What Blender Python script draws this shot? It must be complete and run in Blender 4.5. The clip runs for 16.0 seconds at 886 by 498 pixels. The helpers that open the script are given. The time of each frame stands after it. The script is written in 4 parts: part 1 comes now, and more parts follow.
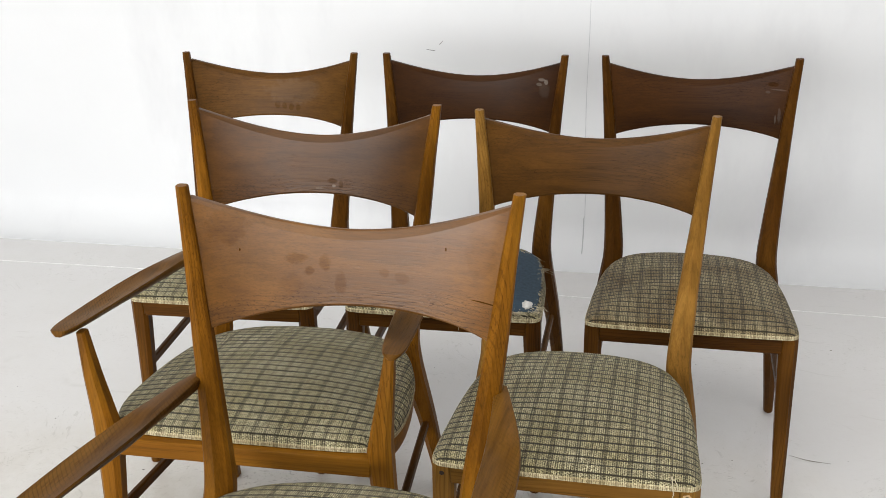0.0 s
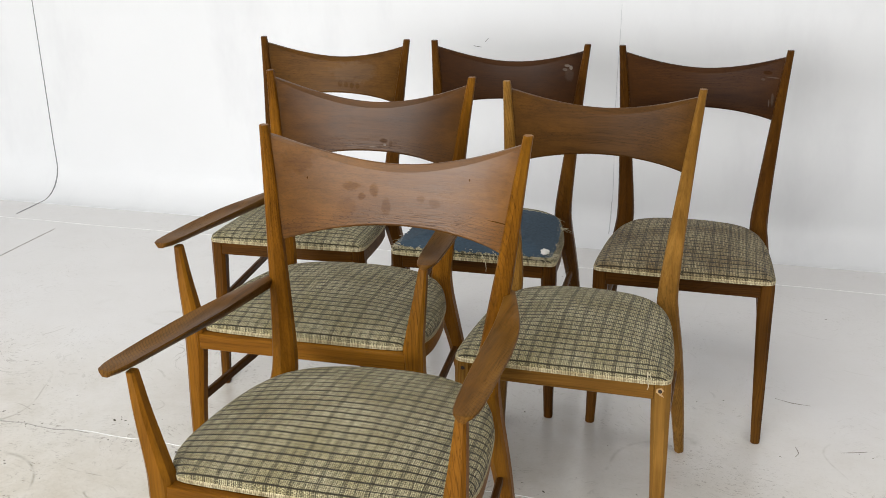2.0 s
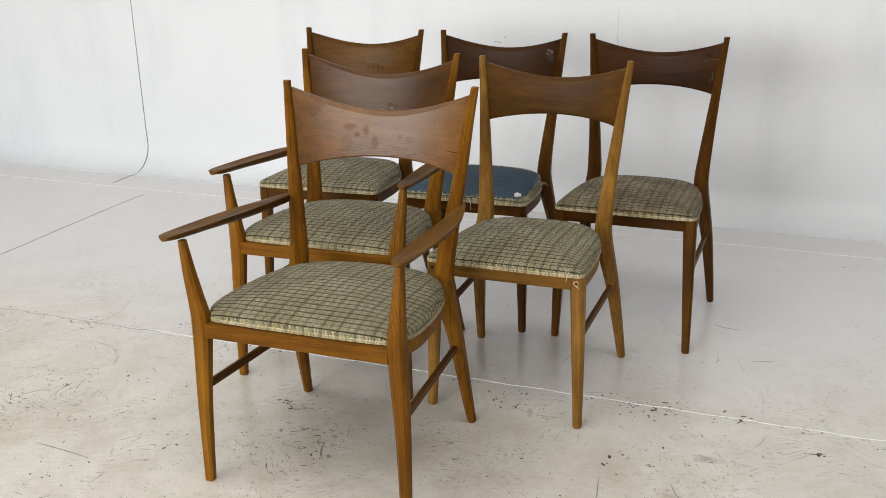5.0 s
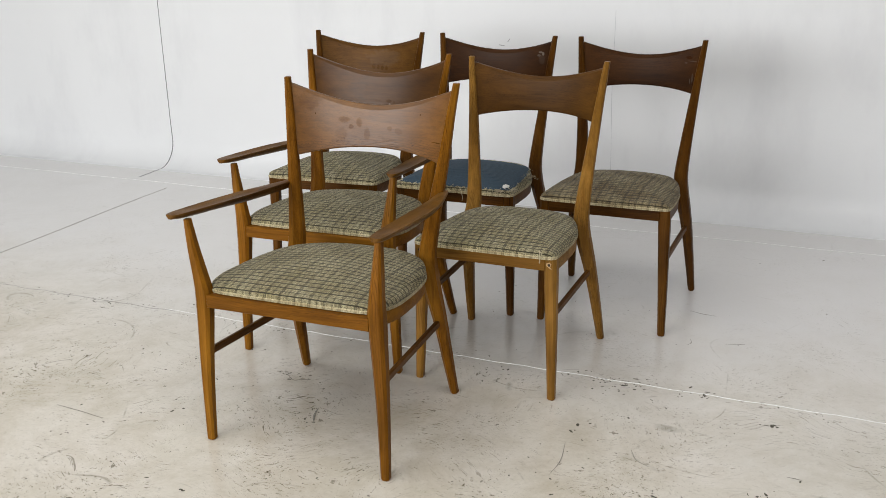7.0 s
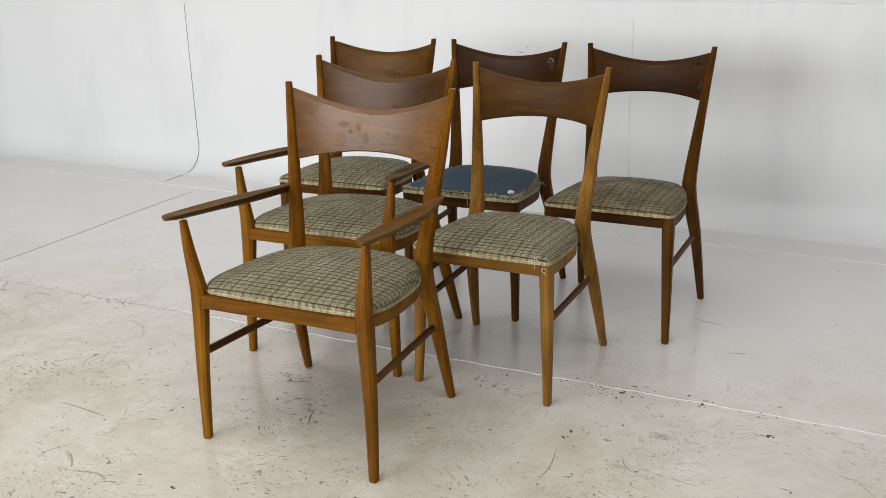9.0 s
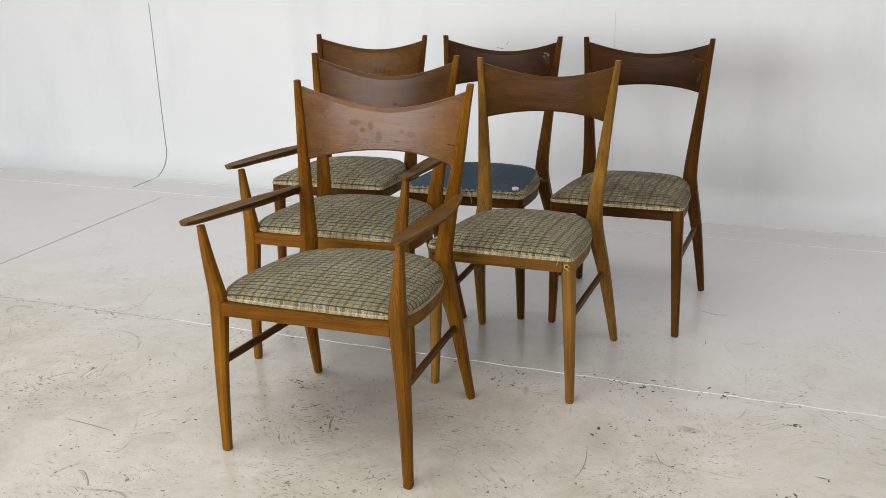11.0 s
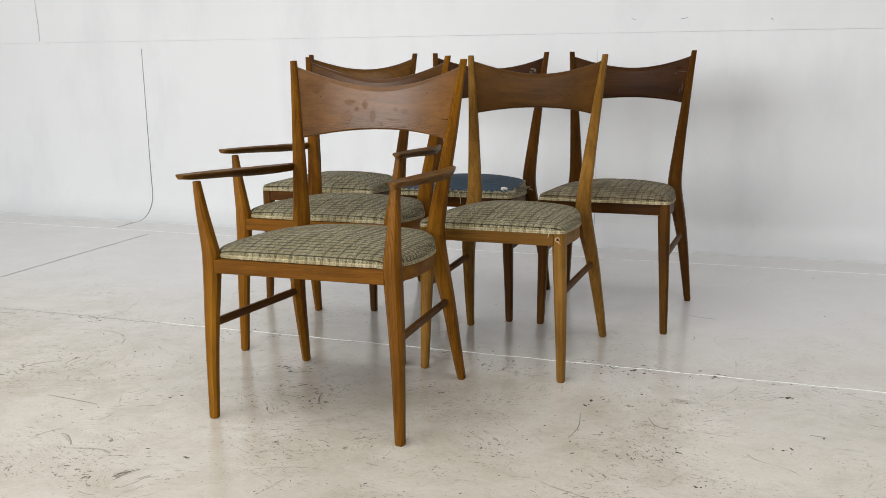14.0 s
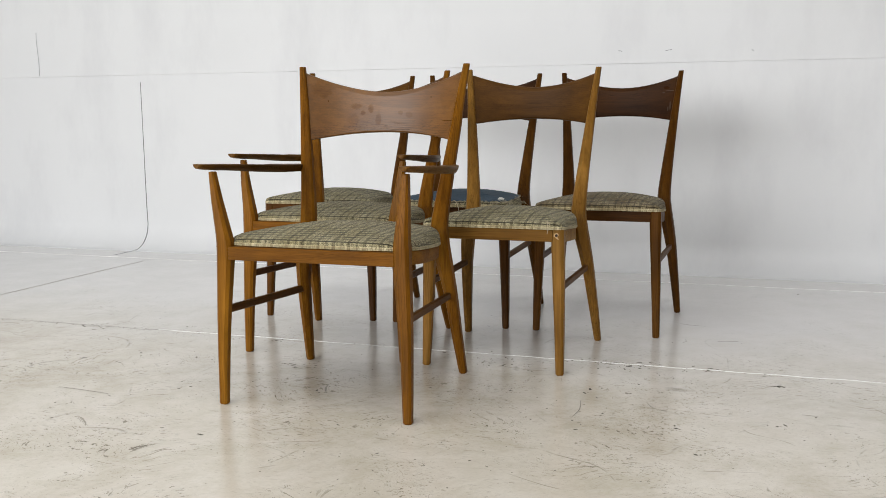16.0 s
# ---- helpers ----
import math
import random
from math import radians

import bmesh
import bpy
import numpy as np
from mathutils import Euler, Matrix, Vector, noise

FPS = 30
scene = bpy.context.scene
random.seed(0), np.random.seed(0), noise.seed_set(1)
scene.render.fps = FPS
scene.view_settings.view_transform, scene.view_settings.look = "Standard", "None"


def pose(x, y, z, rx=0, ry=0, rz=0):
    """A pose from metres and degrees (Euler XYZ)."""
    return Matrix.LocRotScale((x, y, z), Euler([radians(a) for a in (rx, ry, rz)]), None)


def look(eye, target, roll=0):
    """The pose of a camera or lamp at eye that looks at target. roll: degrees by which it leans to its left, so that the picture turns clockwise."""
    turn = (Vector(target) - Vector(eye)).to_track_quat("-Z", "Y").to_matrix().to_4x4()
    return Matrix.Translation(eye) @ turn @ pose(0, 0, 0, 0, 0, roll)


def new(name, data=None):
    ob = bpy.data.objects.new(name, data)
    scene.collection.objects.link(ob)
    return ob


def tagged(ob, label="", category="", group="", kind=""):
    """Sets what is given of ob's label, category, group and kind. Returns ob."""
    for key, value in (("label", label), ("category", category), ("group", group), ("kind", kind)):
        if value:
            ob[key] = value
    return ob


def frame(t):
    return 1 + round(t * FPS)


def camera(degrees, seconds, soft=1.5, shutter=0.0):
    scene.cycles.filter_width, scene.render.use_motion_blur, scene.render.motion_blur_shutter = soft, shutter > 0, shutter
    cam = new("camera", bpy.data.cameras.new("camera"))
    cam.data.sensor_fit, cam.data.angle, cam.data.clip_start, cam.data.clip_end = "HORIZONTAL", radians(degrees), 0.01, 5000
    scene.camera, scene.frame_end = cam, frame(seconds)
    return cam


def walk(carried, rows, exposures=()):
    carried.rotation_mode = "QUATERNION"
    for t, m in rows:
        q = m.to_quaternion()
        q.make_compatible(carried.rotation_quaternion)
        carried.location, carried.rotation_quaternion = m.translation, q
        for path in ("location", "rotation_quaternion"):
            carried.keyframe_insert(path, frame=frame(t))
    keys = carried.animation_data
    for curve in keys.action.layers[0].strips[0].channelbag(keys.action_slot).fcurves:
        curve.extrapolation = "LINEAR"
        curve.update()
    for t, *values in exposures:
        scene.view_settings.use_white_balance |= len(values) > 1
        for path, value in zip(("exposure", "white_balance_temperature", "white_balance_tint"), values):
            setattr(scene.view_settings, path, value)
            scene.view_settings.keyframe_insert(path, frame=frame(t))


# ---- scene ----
# Room axes: x along the back wall, y towards it, z up; the chairs face -y.
cam = camera(47.5, 16.0, soft=0.7)
PATH = [
    (0.0, 0.0561, 0.0779, 1.3495, 12.669, -21.570, -1.499),
    (0.5, 0.1070, -0.0158, 1.3537, 13.738, -21.340, -1.034),
    (1.0, 0.1337, -0.0919, 1.3534, 14.636, -21.204, -0.753),
    (1.5, 0.1589, -0.1833, 1.3430, 15.408, -20.822, -0.723),
    (2.0, 0.2026, -0.3169, 1.3375, 15.961, -20.461, -0.775),
    (2.5, 0.2518, -0.4478, 1.3306, 16.568, -20.142, -0.809),
    (3.0, 0.3127, -0.5416, 1.3417, 17.649, -19.968, -0.907),
    (3.5, 0.4041, -0.6106, 1.3377, 18.802, -19.735, -0.907),
    (4.0, 0.5239, -0.6937, 1.3329, 20.002, -19.554, -1.002),
    (6.5, 0.8120, -1.0649, 1.3381, 22.341, -18.935, -1.323),
    (7.0, 0.8855, -1.0637, 1.3452, 23.224, -18.853, -1.224),
    (7.5, 0.9553, -1.0504, 1.3467, 24.303, -18.723, -1.143),
    (8.0, 0.9981, -1.0314, 1.3404, 25.211, -18.504, -1.151),
    (8.5, 1.0113, -1.0232, 1.3366, 25.770, -18.372, -1.284),
    (9.0, 1.0177, -1.0197, 1.3358, 25.971, -18.327, -1.469),
    (11.5, 0.7604, -1.0777, 1.3113, 21.300, -18.252, -1.907),
    (12.0, 0.7721, -1.0872, 1.2851, 21.026, -17.653, -1.826),
    (12.5, 0.7894, -1.1024, 1.2293, 20.983, -16.647, -1.597),
    (13.0, 0.7870, -1.1251, 1.1508, 20.930, -15.193, -1.390),
    (13.5, 0.7851, -1.1639, 1.0414, 20.799, -13.561, -1.202),
    (14.0, 0.7817, -1.1972, 0.9507, 20.569, -11.839, -0.971),
    (14.5, 0.7762, -1.2303, 0.8725, 20.247, -10.357, -0.782),
    (15.0, 0.7721, -1.2693, 0.8240, 19.933, -9.225, -0.683),
    (15.5, 0.7695, -1.3086, 0.7923, 19.642, -8.538, -0.629),
    (16.0, 0.7599, -1.3516, 0.7756, 19.255, -8.101, -0.593),
]
walk(cam, [(t, pose(x, y, z, 0, 0, yaw) @ pose(0, 0, 0, 90 + pitch) @ pose(0, 0, 0, 0, 0, roll)) for t, x, y, z, yaw, pitch, roll in PATH], exposures=[(0.0, 0.26), (1.5, 0.22), (3.5, 0.12), (7.0, -0.04), (12.0, -0.05), (16.0, -0.09)])

# ---- light ----
scene.view_settings.exposure = 0.0
world = bpy.data.worlds.new("studio_world")
world.use_nodes = True
world.node_tree.nodes["Background"].inputs[0].default_value = (0.9, 0.95, 1.0, 1)
world.node_tree.nodes["Background"].inputs[1].default_value = 0.05
scene.world = world


def area_light(name, eye, target, sx, sy, power, colour):
    data = bpy.data.lights.new(name, "AREA")
    data.shape, data.size, data.size_y, data.energy, data.color = "RECTANGLE", sx, sy, power, colour
    ob = new(name, data)
    ob.matrix_world = look(eye, target)
    return ob


area_light("ceiling_lamp", (-2.9, 0.1, 3.85), (-2.9, 0.1, 0), 2.6, 2.4, 44, (0.985, 0.995, 0.985))
area_light("ceiling_lamp", (0.2, -0.9, 3.85), (0.2, -0.9, 0), 5.0, 3.4, 128, (1.0, 0.98, 0.945))
area_light("ceiling_lamp", (3.0, 0.0, 3.85), (3.0, 0.0, 0), 2.0, 2.0, 24, (0.94, 0.93, 1.0))
area_light("studio_lamp", (-2.5, -4.8, 1.6), (-1.7, 3.0, 1.1), 4.4, 1.7, 345, (0.982, 0.986, 0.995))


# ---- node helpers ----
def shader(name, rough=0.5, metal=0.0):
    m = bpy.data.materials.new(name)
    m.use_nodes = True
    b = m.node_tree.nodes["Principled BSDF"]
    b.inputs["Roughness"].default_value, b.inputs["Metallic"].default_value = rough, metal
    return m, m.node_tree.nodes, m.node_tree.links, b


def put_in(links, value, socket):
    if isinstance(value, bpy.types.NodeSocket):
        links.new(value, socket)
    else:
        socket.default_value = value


def math_node(nt, op, a, b=0.0, c=None, clamp=False):
    n = nt.nodes.new("ShaderNodeMath")
    n.operation, n.use_clamp = op, clamp
    put_in(nt.links, a, n.inputs[0])
    put_in(nt.links, b, n.inputs[1])
    if c is not None:
        put_in(nt.links, c, n.inputs[2])
    return n.outputs[0]


def noise_node(nt, vector, scale, detail=4.0, rough=0.55, distort=0.0):
    n = nt.nodes.new("ShaderNodeTexNoise")
    put_in(nt.links, vector, n.inputs["Vector"])
    n.inputs["Scale"].default_value, n.inputs["Detail"].default_value = scale, detail
    n.inputs["Roughness"].default_value, n.inputs["Distortion"].default_value = rough, distort
    return n.outputs["Fac"]


def mapped(nt, vector, scale, offset=None):
    n = nt.nodes.new("ShaderNodeMapping")
    nt.links.new(vector, n.inputs["Vector"])
    n.inputs["Scale"].default_value = scale
    if offset is not None:
        nt.links.new(offset, n.inputs["Location"])
    return n.outputs[0]


def ramp(nt, fac, stops):
    n = nt.nodes.new("ShaderNodeValToRGB")
    nt.links.new(fac, n.inputs[0])
    el = n.color_ramp.elements
    while len(el) < len(stops):
        el.new(0.5)
    for e, (p, c) in zip(el, stops):
        e.position = p
        e.color = (c, c, c, 1) if isinstance(c, (int, float)) else (*c, 1)
    return n.outputs[0]


def blend(nt, fac, a, b, mode="MIX"):
    n = nt.nodes.new("ShaderNodeMix")
    n.data_type, n.blend_type = "RGBA", mode
    put_in(nt.links, fac, n.inputs[0])
    put_in(nt.links, (*a, 1) if isinstance(a, tuple) else a, n.inputs[6])
    put_in(nt.links, (*b, 1) if isinstance(b, tuple) else b, n.inputs[7])
    return n.outputs[2]


def bump(nt, height, strength, distance, bsdf):
    n = nt.nodes.new("ShaderNodeBump")
    n.inputs["Strength"].default_value, n.inputs["Distance"].default_value = strength, distance
    nt.links.new(height, n.inputs["Height"])
    nt.links.new(n.outputs[0], bsdf.inputs["Normal"])


# ---- materials ----
def wood(name, dark, mid, light, axis, rough=0.4, stain=0.35, spots=(), gloss=0.4, figure=0.5, flame=0.0):
    """Oiled wood with its grain along one axis of the chair: broad tone, ring lines, open pores and handling stains."""
    m, nodes, links, b = shader(name, rough)
    nt = m.node_tree
    coord = nodes.new("ShaderNodeTexCoord").outputs["Object"]
    seed = nodes.new("ShaderNodeObjectInfo").outputs["Random"]
    sep = nodes.new("ShaderNodeSeparateXYZ")
    links.new(coord, sep.inputs[0])
    shift = nodes.new("ShaderNodeCombineXYZ")
    for i in range(3):
        links.new(math_node(nt, "MULTIPLY", seed, 7.0 + 5 * i), shift.inputs[i])

    def grained(along, across, *k):
        scale = {"x": (along, across, across), "y": (across, along, across), "z": (across, across, along)}[axis]
        return noise_node(nt, mapped(nt, coord, scale, shift.outputs[0]), 1.0, *k)

    broad = grained(1.3, 13, 3.0, 0.55, 0.3)
    bend = grained(2.4, 7, 2.0, 0.5)
    fibre = grained(9, 420, 2.0, 0.6)
    pore = grained(11, 620, 2.0, 0.6)
    streak = grained(2.2, 90, 3.0, 0.65, 0.2)
    where = grained(1.5, 16, 2.0, 0.5)
    cloud = noise_node(nt, mapped(nt, coord, (4.2, 4.2, 4.2), shift.outputs[0]), 1.0, 3.0, 0.6)
    base = ramp(nt, broad, [(0.28, dark), (0.5, mid), (0.74, light)])
    across = sep.outputs[2] if axis == "x" else math_node(nt, "ADD", sep.outputs[0], math_node(nt, "MULTIPLY", sep.outputs[1], 0.8))
    phase = math_node(nt, "MULTIPLY_ADD", bend, 60.0, math_node(nt, "MULTIPLY", across, 900.0))
    rings = math_node(nt, "MULTIPLY_ADD", math_node(nt, "SINE", math_node(nt, "MULTIPLY_ADD", streak, 5.0, phase)), 0.5, 0.5)
    open_grain = ramp(nt, where, [(0.44, 0.15), (0.60, 1.0)])
    if flame:
        # the veneer's open, wavy grain below a given height
        below = math_node(nt, "MULTIPLY", math_node(nt, "SUBTRACT", math_node(nt, "MULTIPLY_ADD", bend, 0.05, flame - 0.025), sep.outputs[2]), 40.0, clamp=True)
        open_grain = math_node(nt, "MULTIPLY_ADD", below, 1.3, math_node(nt, "MULTIPLY", open_grain, 0.35))
    lines = math_node(nt, "MULTIPLY", ramp(nt, rings, [(0.0, 1.0), (0.30, 0.0)]), math_node(nt, "MULTIPLY", open_grain, 0.62 * figure), clamp=True)
    base = blend(nt, lines, base, blend(nt, 1.0, base, (0.42, 0.36, 0.30), "MULTIPLY"))
    base = blend(nt, 0.75 * figure, base, ramp(nt, streak, [(0.30, 0.50), (0.50, 1.0), (0.70, 1.32)]), "MULTIPLY")
    pores = math_node(nt, "MULTIPLY", ramp(nt, pore, [(0.33, 1.0), (0.43, 0.0)]), math_node(nt, "MULTIPLY_ADD", open_grain, 0.5, 0.12), clamp=True)
    base = blend(nt, pores, base, blend(nt, 1.0, base, (0.34, 0.30, 0.26), "MULTIPLY"))
    base = blend(nt, 0.3, base, ramp(nt, fibre, [(0.34, 0.55), (0.55, 1.0)]), "MULTIPLY")
    base = blend(nt, 1.0, base, ramp(nt, cloud, [(0.32, 1.0 - stain), (0.66, 1.0)]), "MULTIPLY")
    wear = noise_node(nt, coord, 55.0, 3.0, 0.6)
    dull = 0.0
    for x0, z0, rx, rz, deep, colour in spots:
        dx = math_node(nt, "DIVIDE", math_node(nt, "SUBTRACT", sep.outputs[0], x0), rx)
        dz = math_node(nt, "DIVIDE", math_node(nt, "SUBTRACT", sep.outputs[2], z0), rz)
        d = math_node(nt, "ADD", math_node(nt, "MULTIPLY", dx, dx), math_node(nt, "MULTIPLY", dz, dz))
        d = math_node(nt, "MULTIPLY_ADD", math_node(nt, "SUBTRACT", wear, 0.5), 2.2, d)
        mask = math_node(nt, "MULTIPLY", ramp(nt, d, [(0.45, 1.0), (1.05, 0.0)]), deep)
        base = blend(nt, math_node(nt, "MULTIPLY", mask, 0.3), base, colour)
        dull = math_node(nt, "MAXIMUM", dull, mask)
    links.new(base, b.inputs["Base Color"])
    put_in(links, math_node(nt, "MULTIPLY_ADD", dull, -0.8 * gloss, gloss, clamp=True) if spots else gloss, b.inputs["Specular IOR Level"])
    r = math_node(nt, "MULTIPLY_ADD", cloud, 0.3, rough - 0.15)
    links.new(math_node(nt, "MULTIPLY_ADD", pores, 0.25, math_node(nt, "MULTIPLY_ADD", fibre, 0.1, r)), b.inputs["Roughness"])
    height = math_node(nt, "SUBTRACT", math_node(nt, "MULTIPLY_ADD", fibre, 0.4, broad), math_node(nt, "MULTIPLY_ADD", lines, 0.5, math_node(nt, "MULTIPLY", pores, 0.7)))
    bump(nt, height, 0.30, 0.0008, b)
    return m


def tweed(name, light, mid, line, row=0.0182, col=0.021, soil=(0.64, 0.59, 0.47)):
    """Loose-woven tweed with a dark windowpane check, laid out in metres over the UV map."""
    m, nodes, links, b = shader(name, 0.9)
    nt = m.node_tree
    uv = nodes.new("ShaderNodeUVMap").outputs[0]
    wob = noise_node(nt, uv, 45.0, 2.0)
    sway = noise_node(nt, mapped(nt, uv, (12, 12, 1)), 1.0, 2.0)
    sep = nodes.new("ShaderNodeSeparateXYZ")
    links.new(uv, sep.inputs[0])
    drift = math_node(nt, "MULTIPLY_ADD", math_node(nt, "SUBTRACT", sway, 0.5), 0.0025, math_node(nt, "MULTIPLY_ADD", wob, 0.0018, -0.0009))
    u = math_node(nt, "ADD", drift, sep.outputs[0])
    v = math_node(nt, "ADD", drift, sep.outputs[1])

    def stripes(s, period, half):
        """1 inside a line of a given half width in every period, with soft flanks."""
        f = math_node(nt, "FRACT", math_node(nt, "DIVIDE", s, period))
        d = math_node(nt, "MULTIPLY", math_node(nt, "ABSOLUTE", math_node(nt, "SUBTRACT", f, 0.5)), period)
        return math_node(nt, "SUBTRACT", 1.5, math_node(nt, "DIVIDE", d, half), clamp=True)

    def thread(s, period):
        return math_node(nt, "MULTIPLY_ADD", math_node(nt, "SINE", math_node(nt, "MULTIPLY", s, 2 * math.pi / period)), 0.5, 0.5)

    warp = thread(u, 0.0034)
    weft = thread(v, row / 7)
    knot = math_node(nt, "MULTIPLY", math_node(nt, "SUBTRACT", thread(u, 0.0068), 0.5), math_node(nt, "SUBTRACT", thread(v, row / 3.5), 0.5))
    speck = noise_node(nt, mapped(nt, uv, (480, 420, 1)), 1.0, 2.0, 0.7)
    slub = noise_node(nt, mapped(nt, uv, (330, 50, 1)), 1.0, 2.0)
    tone = math_node(nt, "MULTIPLY_ADD", speck, 1.2, -0.1)
    tone = math_node(nt, "MULTIPLY_ADD", math_node(nt, "SUBTRACT", warp, 0.5), 0.30, tone)
    tone = math_node(nt, "MULTIPLY_ADD", math_node(nt, "SUBTRACT", weft, 0.5), 0.16, tone)
    tone = math_node(nt, "MULTIPLY_ADD", knot, 0.5, tone)
    tone = math_node(nt, "MULTIPLY_ADD", math_node(nt, "SUBTRACT", slub, 0.5), 0.7, tone)
    cloth = ramp(nt, tone, [(0.20, line), (0.42, mid), (0.74, light)])
    # a strong pair of dotted dark threads in every second column, a faint one between
    dotted = math_node(nt, "MULTIPLY_ADD", thread(v, row / 4), 0.6, 0.4, clamp=True)
    twin = math_node(nt, "MAXIMUM", stripes(math_node(nt, "ADD", u, 0.0021), 2 * col, 0.0017), stripes(math_node(nt, "SUBTRACT", u, 0.0021), 2 * col, 0.0017))
    single = math_node(nt, "MULTIPLY", stripes(math_node(nt, "ADD", u, col), 2 * col, 0.0018), 0.8)
    pair = math_node(nt, "MULTIPLY", math_node(nt, "MAXIMUM", twin, single), dotted)
    broken = math_node(nt, "MULTIPLY_ADD", speck, 1.0, 0.6, clamp=True)
    rows = math_node(nt, "MULTIPLY", stripes(math_node(nt, "MULTIPLY_ADD", warp, 0.0004, v), row, 0.0019), broken)
    faint = math_node(nt, "MULTIPLY", stripes(math_node(nt, "ADD", v, row * 0.5), row, 0.0008), 0.22)
    cloth = blend(nt, math_node(nt, "MULTIPLY", pair, 0.9), cloth, tuple(1.3 * k for k in line))
    cloth = blend(nt, math_node(nt, "MAXIMUM", rows, faint), cloth, line)
    check = math_node(nt, "MAXIMUM", rows, pair)
    dirt = noise_node(nt, mapped(nt, uv, (9, 9, 1)), 1.0, 4.0)
    cloth = blend(nt, 1.0, cloth, ramp(nt, dirt, [(0.36, soil), (0.62, (1.0, 1.0, 1.0))]), "MULTIPLY")
    links.new(cloth, b.inputs["Base Color"])
    b.inputs["Sheen Weight"].default_value = 0.06
    h = math_node(nt, "MULTIPLY_ADD", weft, 0.4, math_node(nt, "MULTIPLY_ADD", warp, 0.6, speck))
    bump(nt, math_node(nt, "SUBTRACT", h, math_node(nt, "MULTIPLY", check, 0.7)), 1.0, 0.0013, b)
    return m


def paint(name, colour, rough, scuff=0.0):
    m, nodes, links, b = shader(name, rough)
    nt = m.node_tree
    coord = nodes.new("ShaderNodeTexCoord").outputs["Object"]
    big = noise_node(nt, coord, 0.9, 4.0)
    small = noise_node(nt, coord, 60.0, 4.0)
    base = blend(nt, 1.0, colour, ramp(nt, big, [(0.3, 0.94), (0.7, 1.0)]), "MULTIPLY")
    if scuff:
        smear = noise_node(nt, mapped(nt, coord, (3.0, 1, 1.2)), 1.0, 5.0, 0.65)
        base = blend(nt, math_node(nt, "MULTIPLY", ramp(nt, smear, [(0.50, 0.0), (0.72, 1.0)]), scuff), base, (0.5, 0.5, 0.53))
    links.new(base, b.inputs["Base Color"])
    bump(nt, small, 0.12, 0.002, b)
    return m


def floor_paint():
    """White floor paint on concrete: walked-off beige in front, flecks, scratches and dirt in the joint."""
    m, nodes, links, b = shader("painted_concrete", 0.3)
    nt = m.node_tree
    coord = nodes.new("ShaderNodeTexCoord").outputs["Object"]
    sep = nodes.new("ShaderNodeSeparateXYZ")
    links.new(coord, sep.inputs[0])

    def warped(scale, amount):
        w = nodes.new("ShaderNodeTexNoise")
        w.inputs["Scale"].default_value, w.inputs["Detail"].default_value = scale, 2.0
        links.new(coord, w.inputs["Vector"])
        n = nodes.new("ShaderNodeVectorMath")
        n.operation = "MULTIPLY_ADD"
        links.new(w.outputs["Color"], n.inputs[0])
        n.inputs[1].default_value = (amount, amount, 0.0)
        links.new(coord, n.inputs[2])
        return n.outputs[0]

    def mul(*k):
        out = k[0]
        for q in k[1:]:
            out = math_node(nt, "MULTIPLY", out, q)
        return out

    big = noise_node(nt, coord, 1.3, 5.0, 0.6)
    mid = noise_node(nt, coord, 6.0, 6.0, 0.7)
    fine = noise_node(nt, coord, 110.0, 3.0, 0.6)
    worn = math_node(nt, "MULTIPLY_ADD", sep.outputs[1], -0.95, 2.15)
    worn = math_node(nt, "MULTIPLY_ADD", math_node(nt, "SUBTRACT", big, 0.5), 1.4, worn, clamp=True)
    base = blend(nt, worn, (0.70, 0.688, 0.678), (0.66, 0.62, 0.555))
    spoilt = blend(nt, 1.0, base, ramp(nt, mid, [(0.28, (0.90, 0.885, 0.85)), (0.56, (1.0, 1.0, 1.0))]), "MULTIPLY")
    spoilt = blend(nt, 1.0, spoilt, ramp(nt, noise_node(nt, coord, 2.6, 6.0, 0.7), [(0.3, (0.92, 0.92, 0.88)), (0.6, (1.0, 1.0, 1.0))]), "MULTIPLY")
    spoilt = blend(nt, 1.0, spoilt, ramp(nt, fine, [(0.3, 0.95), (0.55, 1.0)]), "MULTIPLY")
    film = ramp(nt, noise_node(nt, coord, 3.4, 7.0, 0.75, 0.4), [(0.44, 0.0), (0.72, 1.0)])
    spoilt = blend(nt, film, spoilt, blend(nt, 1.0, spoilt, (0.78, 0.75, 0.68), "MULTIPLY"))
    base = blend(nt, math_node(nt, "MULTIPLY_ADD", worn, 0.88, 0.12), base, spoilt)
    bent = warped(2.3, 0.5)
    where = ramp(nt, noise_node(nt, coord, 3.1, 5.0, 0.65), [(0.46, 0.0), (0.62, 1.0)])
    grime = math_node(nt, "MULTIPLY_ADD", worn, 0.84, 0.16)

    def dashes(turn, scale, low, high):
        n = nodes.new("ShaderNodeMapping")
        links.new(bent, n.inputs["Vector"])
        n.inputs["Rotation"].default_value, n.inputs["Scale"].default_value = (0, 0, turn), scale
        return ramp(nt, noise_node(nt, n.outputs[0], 1.0, 4.0, 0.72, 0.3), [(low, 0.0), (high, 1.0)])

    # short strokes in several directions, ragged chips and pin-head grit, in clusters
    strokes = dashes(0.5, (34, 120, 1), 0.625, 0.65)
    for turn, scale in ((-0.7, (40, 110, 1)), (1.9, (26, 130, 1))):
        strokes = math_node(nt, "MAXIMUM", strokes, dashes(turn, scale, 0.63, 0.655))
    chips = dashes(0.2, (48, 60, 1), 0.605, 0.635)
    pins = dashes(1.1, (140, 180, 1), 0.635, 0.66)
